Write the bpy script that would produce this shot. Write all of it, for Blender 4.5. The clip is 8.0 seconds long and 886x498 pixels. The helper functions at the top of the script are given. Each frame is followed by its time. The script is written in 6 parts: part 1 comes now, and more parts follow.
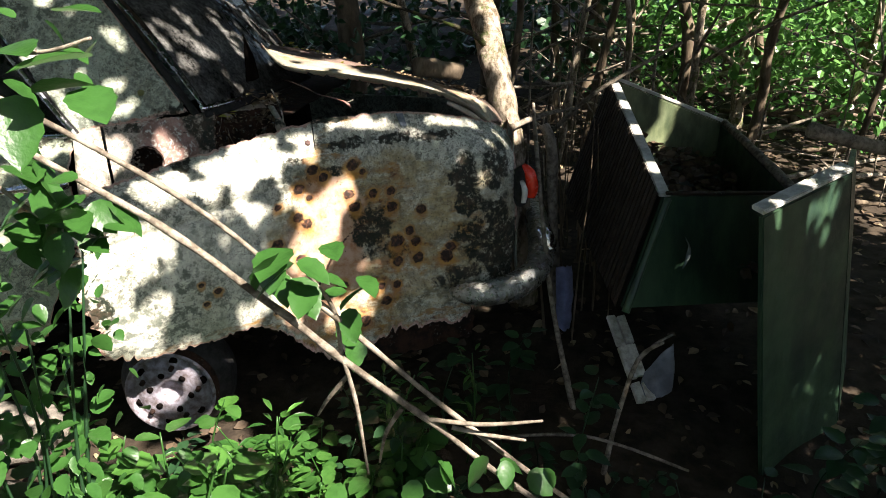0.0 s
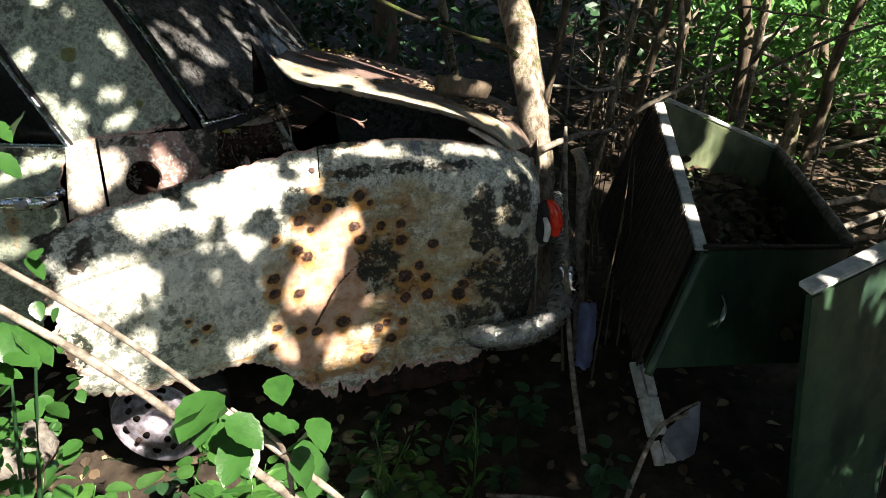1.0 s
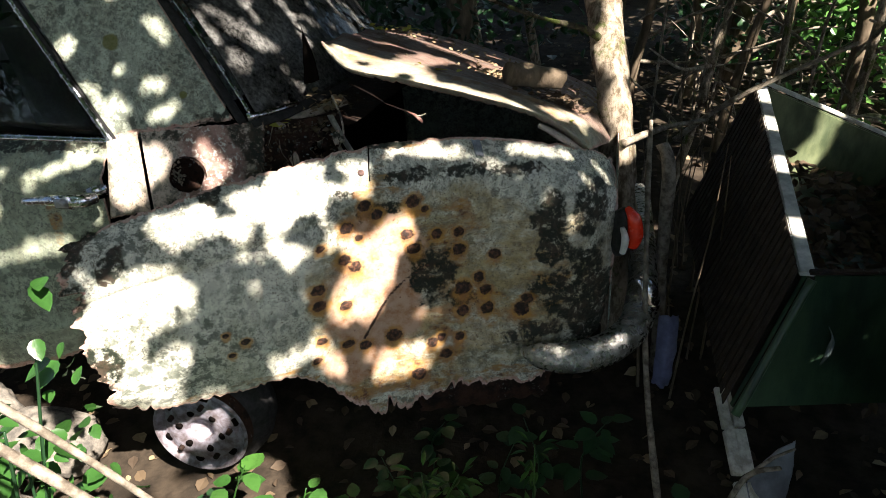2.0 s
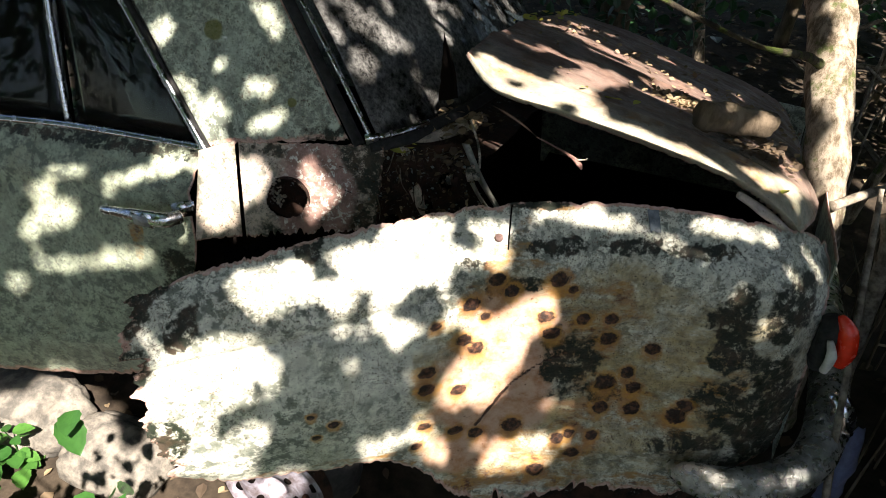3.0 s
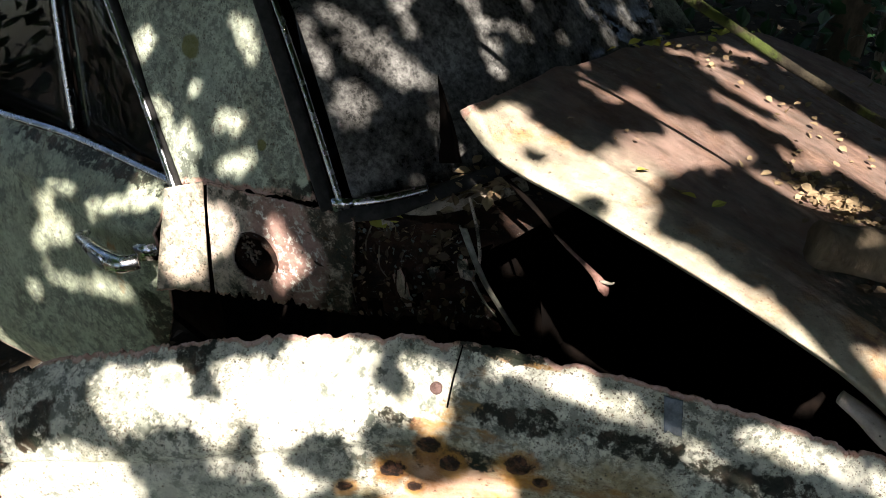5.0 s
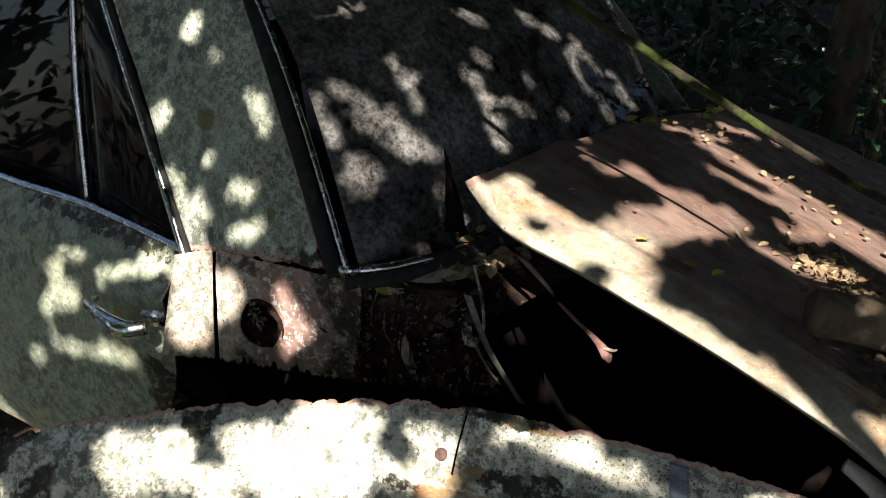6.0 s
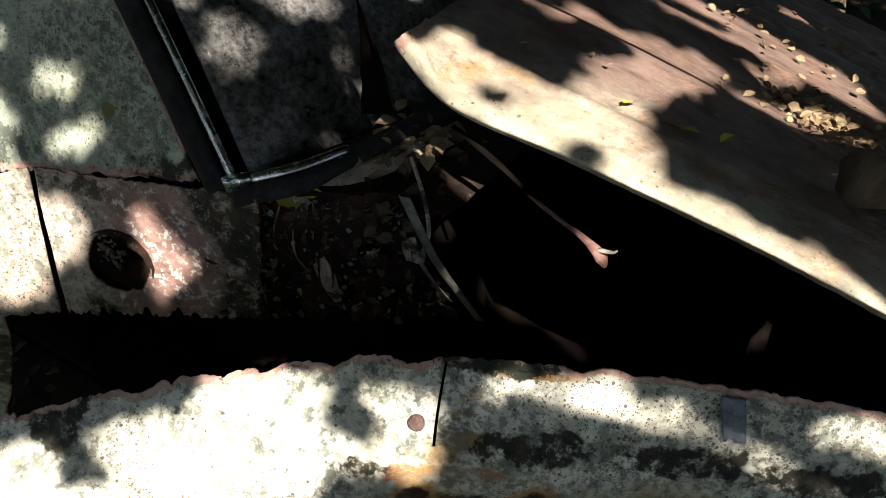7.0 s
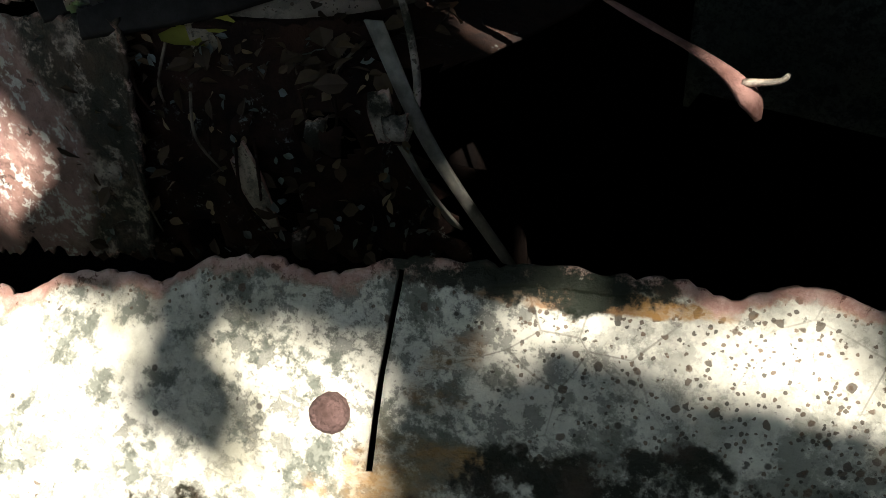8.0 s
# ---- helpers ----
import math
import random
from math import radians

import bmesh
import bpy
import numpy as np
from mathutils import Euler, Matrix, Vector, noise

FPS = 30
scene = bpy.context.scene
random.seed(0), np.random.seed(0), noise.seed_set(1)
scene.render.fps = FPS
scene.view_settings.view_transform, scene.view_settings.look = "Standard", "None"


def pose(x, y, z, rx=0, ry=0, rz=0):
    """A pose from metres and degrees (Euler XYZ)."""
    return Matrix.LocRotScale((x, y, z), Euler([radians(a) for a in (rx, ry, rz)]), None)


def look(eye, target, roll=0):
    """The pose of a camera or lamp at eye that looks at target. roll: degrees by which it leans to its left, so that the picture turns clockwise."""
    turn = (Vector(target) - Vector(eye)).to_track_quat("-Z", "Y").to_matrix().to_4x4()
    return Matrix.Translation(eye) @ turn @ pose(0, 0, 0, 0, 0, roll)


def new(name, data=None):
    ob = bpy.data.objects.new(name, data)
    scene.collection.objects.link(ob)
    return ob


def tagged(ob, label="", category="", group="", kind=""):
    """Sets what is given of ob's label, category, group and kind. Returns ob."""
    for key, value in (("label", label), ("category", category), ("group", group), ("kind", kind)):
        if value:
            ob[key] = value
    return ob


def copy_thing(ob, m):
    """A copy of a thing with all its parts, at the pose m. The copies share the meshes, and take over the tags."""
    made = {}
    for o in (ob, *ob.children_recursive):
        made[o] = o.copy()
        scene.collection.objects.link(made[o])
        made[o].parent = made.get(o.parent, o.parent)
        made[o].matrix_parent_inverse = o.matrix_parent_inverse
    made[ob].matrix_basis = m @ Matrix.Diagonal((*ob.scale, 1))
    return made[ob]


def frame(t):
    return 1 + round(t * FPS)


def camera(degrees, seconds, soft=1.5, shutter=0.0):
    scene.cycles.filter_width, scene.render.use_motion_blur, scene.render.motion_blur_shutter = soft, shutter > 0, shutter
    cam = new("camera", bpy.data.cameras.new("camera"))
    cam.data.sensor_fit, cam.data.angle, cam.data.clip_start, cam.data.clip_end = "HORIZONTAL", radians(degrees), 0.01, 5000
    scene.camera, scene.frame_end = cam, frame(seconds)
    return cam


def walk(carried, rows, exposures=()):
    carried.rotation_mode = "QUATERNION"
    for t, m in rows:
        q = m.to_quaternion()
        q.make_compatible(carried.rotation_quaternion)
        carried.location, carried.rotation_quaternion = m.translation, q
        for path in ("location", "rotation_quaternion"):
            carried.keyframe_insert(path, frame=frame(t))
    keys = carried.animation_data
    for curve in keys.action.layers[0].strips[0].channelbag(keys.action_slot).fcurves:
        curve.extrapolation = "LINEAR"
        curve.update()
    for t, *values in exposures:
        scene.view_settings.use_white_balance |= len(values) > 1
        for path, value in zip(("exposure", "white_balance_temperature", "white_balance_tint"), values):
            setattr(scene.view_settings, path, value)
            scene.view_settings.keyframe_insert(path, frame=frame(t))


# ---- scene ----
cam = camera(63.0, 8.0, soft=0.9)
PATH = [
    (0, (0.159, -0.063, 1.59), (0.031, 1.728, 0.71), -1.4),
    (0.5, (0.182, 0.055, 1.653), (0.072, 1.777, 0.642), 0.9),
    (1, (0.216, 0.201, 1.699), (-0.014, 1.94, 0.739), 0.5),
    (1.2, (0.226, 0.231, 1.728), (-0.147, 1.9, 0.691), -1.4),
    (2.3, (0.226, 0.614, 1.703), (-0.247, 2.244, 0.646), -1.1),
    (2.5, (0.14, 0.743, 1.714), (-0.393, 2.331, 0.62), -0.3),
    (3, (-0.017, 0.888, 1.749), (-0.671, 2.355, 0.558), 0.5),
    (3.5, (-0.044, 0.957, 1.774), (-0.833, 2.399, 0.635), 0.6),
    (3.6, (-0.037, 0.996, 1.773), (-0.869, 2.419, 0.64), -0.2),
    (4, (0.034, 1.226, 1.705), (-1.012, 2.516, 0.591), -1.4),
    (4.5, (0.087, 1.474, 1.675), (-1.067, 2.588, 0.481), -3.6),
    (4.7, (0.109, 1.532, 1.671), (-1.05, 2.593, 0.435), -4.9),
    (5.8, (0.112, 1.555, 1.701), (-1.051, 2.684, 0.529), -4.0),
    (6, (0.121, 1.524, 1.683), (-1.11, 2.68, 0.612), -4.2),
    (6.5, (0.009, 1.592, 1.649), (-0.973, 2.827, 0.42), -0.9),
    (7, (-0.135, 1.647, 1.556), (-0.923, 2.859, 0.173), -2.0),
    (7.5, (-0.208, 1.759, 1.399), (-0.991, 2.957, 0.003), -1.6),
    (7.7, (-0.225, 1.807, 1.308), (-1.068, 2.978, -0.077), -4.0),
    (8, (-0.217, 1.848, 1.188), (-1.179, 3.03, -0.107), -4.6),
]
walk(cam, [(t, look(eye, target, roll)) for t, eye, target, roll in PATH], exposures=[(0, 2.35, 6800, 16), (1.2, 2.35, 6800, 16), (2.5, 2.5, 6800, 16), (4.5, 2.25, 6800, 16), (6, 1.95, 6800, 16), (7, 1.9, 6800, 16), (8, 1.75, 6800, 16)])

# ---- world, sun, exposure ----
SUN = Vector((0.50, -0.40, 0.77)).normalized()          # towards the sun
elev, azim = math.asin(SUN.z), math.atan2(SUN.x, SUN.y)
world = bpy.data.worlds.new("sky")
world.use_nodes = True
scene.world = world
wn = world.node_tree.nodes
sky = wn.new("ShaderNodeTexSky")
sky.sky_type, sky.sun_disc, sky.sun_elevation, sky.sun_rotation = "NISHITA", False, elev, azim
wn["Background"].inputs["Strength"].default_value = 0.05
world.node_tree.links.new(sky.outputs["Color"], wn["Background"].inputs["Color"])
sun = new("sun", bpy.data.lights.new("sun", "SUN"))
sun.data.energy, sun.data.angle, sun.data.color = 5.0, radians(0.53), (1.0, 0.95, 0.86)
sun.matrix_world = Matrix.Translation((4, -4, 8)) @ SUN.to_track_quat("Z", "Y").to_matrix().to_4x4()


# ---- materials ----
class Mat:
    """A small builder for node materials."""

    def __init__(self, name, rough=0.6, metal=0.0, spec=0.5):
        self.m = bpy.data.materials.new(name)
        self.m.use_nodes = True
        self.t = self.m.node_tree
        self.b = self.t.nodes["Principled BSDF"]
        self.b.inputs["Roughness"].default_value = rough
        self.b.inputs["Metallic"].default_value = metal
        self.b.inputs["Specular IOR Level"].default_value = spec
        self.tc = self.t.nodes.new("ShaderNodeTexCoord").outputs["Object"]

    def put(self, value, socket):
        if isinstance(value, bpy.types.NodeSocket):
            self.t.links.new(value, socket)
        elif isinstance(value, tuple) and len(value) == 3 and socket.type == "RGBA":
            socket.default_value = (*value, 1)
        else:
            socket.default_value = value

    def noise(self, scale, detail=6.0, rough=0.6, vec=None, dist=0.0):
        n = self.t.nodes.new("ShaderNodeTexNoise")
        n.inputs["Scale"].default_value, n.inputs["Detail"].default_value = scale, detail
        n.inputs["Roughness"].default_value, n.inputs["Distortion"].default_value = rough, dist
        self.t.links.new(vec or self.tc, n.inputs["Vector"])
        return n.outputs["Fac"]

    def voronoi(self, scale, vec=None, feature="F1", out="Distance"):
        n = self.t.nodes.new("ShaderNodeTexVoronoi")
        n.feature = feature
        n.inputs["Scale"].default_value = scale
        self.t.links.new(vec or self.tc, n.inputs["Vector"])
        return n.outputs[out]

    def stretch(self, sx, sy, sz):
        n = self.t.nodes.new("ShaderNodeMapping")
        n.inputs["Scale"].default_value = (sx, sy, sz)
        self.t.links.new(self.tc, n.inputs["Vector"])
        return n.outputs["Vector"]

    def step(self, value, lo, hi, a=0.0, b=1.0):
        n = self.t.nodes.new("ShaderNodeMapRange")
        n.interpolation_type = "SMOOTHSTEP"
        for k, v in zip(("From Min", "From Max", "To Min", "To Max"), (lo, hi, a, b)):
            n.inputs[k].default_value = v
        self.put(value, n.inputs["Value"])
        return n.outputs["Result"]

    def math(self, op, a, b=0.0):
        n = self.t.nodes.new("ShaderNodeMath")
        n.operation = op
        self.put(a, n.inputs[0]), self.put(b, n.inputs[1])
        return n.outputs[0]

    def mix(self, fac, a, b):
        n = self.t.nodes.new("ShaderNodeMix")
        n.data_type = "RGBA"
        self.put(fac, n.inputs[0]), self.put(a, n.inputs[6]), self.put(b, n.inputs[7])
        return n.outputs[2]

    def near(self, centre, sx, sy, sz, wobble=0.35, scale=9.0):
        """1 inside a ragged stain about a centre, 0 outside."""
        n = self.t.nodes.new("ShaderNodeVectorMath")
        n.operation = "SUBTRACT"
        self.t.links.new(self.tc, n.inputs[0])
        n.inputs[1].default_value = centre
        s = self.t.nodes.new("ShaderNodeVectorMath")
        s.operation = "MULTIPLY"
        self.t.links.new(n.outputs[0], s.inputs[0])
        s.inputs[1].default_value = (1 / sx, 1 / sy, 1 / sz)
        d = self.t.nodes.new("ShaderNodeVectorMath")
        d.operation = "LENGTH"
        self.t.links.new(s.outputs[0], d.inputs[0])
        r = self.math("ADD", d.outputs["Value"], self.math("MULTIPLY", self.math("SUBTRACT", self.noise(scale, 8), 0.5), wobble * 4))
        return self.step(r, 1.15, 0.85)

    def attribute(self, name):
        n = self.t.nodes.new("ShaderNodeAttribute")
        n.attribute_name = name
        return n.outputs["Fac"]

    def random(self):
        return self.t.nodes.new("ShaderNodeObjectInfo").outputs["Random"]

    def island(self):
        return self.t.nodes.new("ShaderNodeNewGeometry").outputs["Random Per Island"]

    def done(self, colour, rough=None, bump=None, strength=0.3, distance=0.01):
        self.put(colour, self.b.inputs["Base Color"])
        if rough is not None:
            self.put(rough, self.b.inputs["Roughness"])
        if bump is not None:
            n = self.t.nodes.new("ShaderNodeBump")
            n.inputs["Strength"].default_value, n.inputs["Distance"].default_value = strength, distance
            self.t.links.new(bump, n.inputs["Height"])
            self.t.links.new(n.outputs["Normal"], self.b.inputs["Normal"])
        return self.m


def paint_material(name, base, lichen=0.5, rusty=0.5, stains=(), moss=(), bare=(), wash=(), brown=(), yellow=(), crust=()):
    """Old pale car paint: grime, lichen specks, chips and rust with blisters."""
    k = Mat(name, 0.6, 0.0, 0.35)
    fine, mid, big = k.noise(110, 8, 0.75), k.noise(30, 8, 0.7), k.noise(5, 5)
    c = k.mix(k.step(mid, 0.38, 0.62), base, tuple(v * 0.70 for v in base))
    c = k.mix(k.step(k.noise(9, 8, 0.72, k.stretch(1, 1, 0.4)), 0.46, 0.70, 0, 0.6), c, (0.25, 0.245, 0.16))
    specks = k.math("MULTIPLY", k.step(k.noise(95, 8, 0.78), 0.575 - 0.06 * lichen, 0.63 - 0.06 * lichen), k.step(k.noise(6, 8, 0.7), 0.46 - 0.09 * lichen, 0.66 - 0.09 * lichen, 0.05, 1.0))
    c = k.mix(k.math("MULTIPLY", specks, 0.7), c, (0.085, 0.095, 0.082))
    blotch = k.math("MULTIPLY", k.step(k.noise(34, 8, 0.74), 0.49, 0.57), k.step(k.noise(4.5, 5, 0.6), 0.36, 0.58, 0.0, 0.45 + 0.4 * max(0.0, lichen)))
    c = k.mix(blotch, c, (0.105, 0.122, 0.098))
    for centre, sx, sy, sz in wash:
        g = k.math("MULTIPLY", k.near(centre, sx, sy, sz, 0.45, 7), k.step(k.noise(13, 8, 0.75, k.stretch(0.6, 0.6, 1.3)), 0.34, 0.62, 0.10, 0.85))
        c = k.mix(g, c, k.mix(k.step(k.noise(30, 8, 0.75), 0.40, 0.62), (0.42, 0.33, 0.16), (0.20, 0.155, 0.075)))
    for size, amount in ((230, 0.13), (480, 0.26)):
        v = k.t.nodes.new("ShaderNodeTexVoronoi")
        v.inputs["Scale"].default_value = size
        wv = k.t.nodes.new("ShaderNodeVectorMath")
        wv.operation = "MULTIPLY_ADD"
        wn_ = k.t.nodes.new("ShaderNodeTexNoise")
        wn_.inputs["Scale"].default_value = size * 1.3
        k.t.links.new(k.tc, wn_.inputs["Vector"])
        k.t.links.new(wn_.outputs["Color"], wv.inputs[0])
        wv.inputs[1].default_value = (0.7 / size,) * 3
        k.t.links.new(k.tc, wv.inputs[2])
        k.t.links.new(wv.outputs[0], v.inputs["Vector"])
        sep = k.t.nodes.new("ShaderNodeSeparateColor")
        k.t.links.new(v.outputs["Color"], sep.inputs[0])
        few = k.math("MULTIPLY", k.step(k.noise(7, 6, 0.65), 0.40, 0.66), amount * (0.5 + 0.5 * lichen))
        dot = k.math("MULTIPLY", k.math("LESS_THAN", sep.outputs[0], few), k.step(v.outputs["Distance"], 0.50, 0.36))
        c = k.mix(k.math("MULTIPLY", dot, 0.85), c, k.mix(sep.outputs[1], (0.03, 0.03, 0.022), (0.14, 0.09, 0.055)))
    c = k.mix(k.step(fine, 0.60, 0.66, 0, 0.6), c, (0.085, 0.085, 0.07))
    c = k.mix(k.step(k.voronoi(45), 0.09, 0.05, 0, 0.9), c, (0.05, 0.045, 0.035))
    cracks = k.step(k.voronoi(26, feature="DISTANCE_TO_EDGE"), 0.012, 0.004, 0, 0.5)
    c = k.mix(k.math("MULTIPLY", cracks, k.step(k.noise(5), 0.5, 0.62)), c, (0.10, 0.09, 0.07))
    r = k.step(k.noise(7, 9, 0.74), 0.80 - 0.16 * rusty, 0.86 - 0.16 * rusty)
    halo = k.math("MULTIPLY", r, 0.0)
    for centre, sx, sy, sz in stains:
        halo = k.math("MAXIMUM", halo, k.near(centre, sx, sy, sz, 0.55, min(45, max(8, 0.4 / sz))))
    streak = k.step(k.noise(16, 8, 0.7, k.stretch(0.6, 0.6, 1.6)), 0.40, 0.62)
    r = k.math("MAXIMUM", r, k.math("MULTIPLY", halo, streak))
    edge = k.step(k.math("ADD", k.attribute("wear"), k.math("MULTIPLY", k.math("SUBTRACT", k.noise(26, 8, 0.75), 0.5), 1.5)), 0.50, 0.80)
    r = k.math("MAXIMUM", r, k.math("MULTIPLY", edge, 0.9))
    hue = k.mix(k.step(k.noise(14, 8, 0.7), 0.40, 0.60), (0.36, 0.20, 0.055), (0.30, 0.18, 0.09))
    hue = k.mix(k.step(k.noise(33, 8, 0.75), 0.50, 0.62), hue, (0.11, 0.042, 0.022))
    c = k.mix(r, c, hue)
    flaking = k.mix(k.step(k.noise(60, 8, 0.75), 0.40, 0.58), (0.40, 0.23, 0.185), (0.54, 0.38, 0.32))
    flaking = k.mix(k.step(k.noise(110, 7, 0.75), 0.56, 0.63), flaking, (0.12, 0.055, 0.04))
    c = k.mix(edge, c, flaking)
    for centre, sx, sy, sz in brown:
        g = k.near(centre, sx, sy, sz, 0.12, 9)
        tone = k.mix(k.step(k.noise(12, 8, 0.7, k.stretch(1, 2.5, 1)), 0.38, 0.64), (0.150, 0.095, 0.080), (0.060, 0.037, 0.031))
        tone = k.mix(k.step(k.noise(45, 8, 0.75), 0.60, 0.68), tone, (0.24, 0.18, 0.155))
        c = k.mix(k.math("MULTIPLY", g, 0.9), c, tone)
    for centre, sx, sy, sz in bare:
        g = k.near(centre, sx, sy, sz, 0.35, 7)
        peach = k.mix(k.step(k.noise(22, 8, 0.75), 0.42, 0.66), (0.52, 0.35, 0.25), (0.38, 0.18, 0.085))
        peach = k.mix(k.step(k.noise(60, 7, 0.75), 0.60, 0.66), peach, (0.16, 0.07, 0.04))
        c = k.mix(k.math("MULTIPLY", g, 0.95), c, peach)
    for centre, sx, sy, sz in moss:
        g = k.near(centre, sx, sy, sz, 0.75, min(55, max(13, 0.55 / sz)))
        tuft = k.mix(k.step(k.noise(26, 6, 0.7), 0.45, 0.62), (0.010, 0.015, 0.008), (0.045, 0.032, 0.020))
        c = k.mix(k.math("MULTIPLY", g, k.step(k.noise(45, 8, 0.75), 0.37, 0.50, 0.05, 1.0)), c, tuft)
    for centre, sx, sy, sz in crust:
        g = k.near(centre, sx, sy, sz, 0.25, 9)
        pinkish = k.mix(k.step(k.noise(22, 8, 0.7), 0.40, 0.60), (0.36, 0.22, 0.185), (0.20, 0.115, 0.095))
        pinkish = k.mix(k.math("MULTIPLY", k.step(k.noise(75, 8, 0.75), 0.53, 0.58), k.step(k.noise(11, 6, 0.7), 0.40, 0.56)), pinkish, (0.62, 0.62, 0.56))
        pinkish = k.mix(k.step(k.noise(50, 8, 0.75), 0.60, 0.66), pinkish, (0.05, 0.028, 0.022))
        c = k.mix(k.math("MULTIPLY", g, 0.92), c, pinkish)
    for centre, rad in yellow:
        g = k.near(centre, rad, rad, rad, 0.3, 30)
        c = k.mix(k.math("MULTIPLY", g, 0.85), c, k.mix(k.noise(80, 5), (0.10, 0.11, 0.015), (0.17, 0.16, 0.03)))
    scab, ring = k.attribute("scab"), k.attribute("halo")
    ring = k.step(k.math("ADD", ring, k.math("MULTIPLY", k.math("SUBTRACT", k.noise(24, 8, 0.78), 0.5), 1.9)), 0.40, 0.85)
    c = k.mix(k.math("MULTIPLY", ring, 0.8), c, k.mix(k.step(k.noise(28, 6, 0.7), 0.4, 0.62), (0.46, 0.235, 0.05), (0.33, 0.15, 0.05)))
    pits = k.step(k.math("ADD", scab, k.math("MULTIPLY", k.math("SUBTRACT", k.noise(48, 8, 0.78), 0.5), 1.7)), 0.42, 0.66)
    c = k.mix(pits, c, k.mix(k.step(k.noise(90, 5), 0.45, 0.6), (0.022, 0.012, 0.009), (0.11, 0.05, 0.028)))
    h = k.math("SUBTRACT", k.math("MULTIPLY", fine, 0.5), k.math("MULTIPLY", k.math("MAXIMUM", r, specks), k.noise(70, 7)))
    h = k.math("ADD", h, k.math("MULTIPLY", pits, 0.8))
    return k.done(c, k.math("ADD", k.math("MULTIPLY", r, 0.3), 0.5), h, 0.6, 0.007)


PAINT = (0.70, 0.71, 0.60)
M_WING = paint_material(
    "wing_paint", PAINT, 1.1, 0.28,
    wash=[((-0.14, 2.0, 0.68), 0.27, 0.4, 0.21), ((0.05, 2.08, 0.62), 0.18, 0.4, 0.20), ((-0.20, 1.95, 0.42), 0.26, 0.4, 0.10), ((-0.42, 1.85, 0.60), 0.07, 0.3, 0.22)],
    stains=[((-0.345, 1.98, 0.920), 0.032, 0.1, 0.014), ((-0.34, 1.96, 0.895), 0.07, 0.1, 0.012), ((-0.34, 2.0, 0.958), 0.016, 0.1, 0.014), ((-0.30, 2.03, 0.986), 0.05, 0.1, 0.004),
            ((-0.165, 2.0, 0.557), 0.14, 0.3, 0.030), ((-0.088, 2.02, 0.510), 0.11, 0.3, 0.025), ((-0.187, 1.95, 0.427), 0.08, 0.3, 0.05), ((-0.26, 1.92, 0.44), 0.16, 0.3, 0.035), ((-0.29, 1.89, 0.33), 0.15, 0.3, 0.07),
            ((-0.02, 2.04, 0.50), 0.08, 0.3, 0.03), ((-0.22, 2.0, 0.74), 0.12, 0.3, 0.12), ((0.06, 2.05, 0.30), 0.16, 0.2, 0.05), ((-0.36, 1.95, 0.84), 0.07, 0.2, 0.04), ((0.09, 2.08, 0.62), 0.05, 0.2, 0.10), ((-0.60, 1.7, 0.44), 0.20, 0.3, 0.025)],
    bare=[((-0.325, 1.92, 0.71), 0.105, 0.3, 0.13), ((-0.345, 1.90, 0.55), 0.11, 0.3, 0.12), ((-0.38, 1.86, 0.44), 0.09, 0.3, 0.07)],
    moss=[((-0.355, 2.01, 0.993), 0.03, 0.05, 0.009), ((-0.305, 2.035, 0.994), 0.035, 0.05, 0.010), ((-0.268, 2.00, 0.924), 0.05, 0.06, 0.014), ((-0.13, 2.07, 0.922), 0.07, 0.06, 0.014), ((-0.01, 2.12, 0.912), 0.09, 0.06, 0.012), ((-0.415, 1.92, 0.903), 0.03, 0.05, 0.008),
          ((-0.215, 1.985, 0.655), 0.055, 0.2, 0.075), ((-0.14, 2.0, 0.58), 0.05, 0.2, 0.03), ((-0.33, 1.95, 0.855), 0.05, 0.2, 0.02), ((0.154, 2.10, 0.60), 0.10, 0.2, 0.11), ((0.05, 2.05, 0.46), 0.075, 0.2, 0.035), ((0.08, 2.10, 0.80), 0.05, 0.2, 0.06), ((0.17, 2.15, 0.80), 0.05, 0.2, 0.06), ((0.20, 2.15, 0.50), 0.06, 0.2, 0.10), ((0.10, 2.10, 0.69), 0.05, 0.2, 0.05),
          ((-0.923, 1.56, 0.89), 0.035, 0.08, 0.035), ((-0.83, 1.56, 0.855), 0.022, 0.1, 0.04), ((-0.855, 1.475, 0.63), 0.03, 0.1, 0.06), ((-0.69, 1.77, 0.935), 0.022, 0.06, 0.014), ((-0.90, 1.51, 0.79), 0.025, 0.1, 0.04)])
M_BODY = paint_material("body_paint", (0.47, 0.53, 0.42), 1.4, 0.2, yellow=[((-1.108, 2.099, 1.19), 0.022), ((-0.913, 2.084, 1.064), 0.010), ((-1.06, 2.10, 1.22), 0.012), ((-1.2, 2.12, 1.34), 0.02)], moss=[((-0.80, 2.08, 1.005), 0.06, 0.1, 0.025)])
M_DOOR = paint_material("door_paint", (0.38, 0.43, 0.32), 1.0, 0.25, stains=[((-1.24, 1.86, 0.76), 0.018, 0.1, 0.07)], moss=[((-1.14, 1.88, 0.64), 0.05, 0.1, 0.08), ((-1.4, 1.95, 0.945), 0.3, 0.1, 0.012)])
M_LID = paint_material("lid_paint", (0.44, 0.40, 0.30), -0.6, 0.3,
                       stains=[((-0.25, 2.95, 0.93), 0.9, 0.60, 0.9)], brown=[((-0.25, 3.05, 0.9), 1.2, 0.745, 1.2)], moss=[((0.02, 2.42, 1.0), 0.09, 0.08, 0.2)])
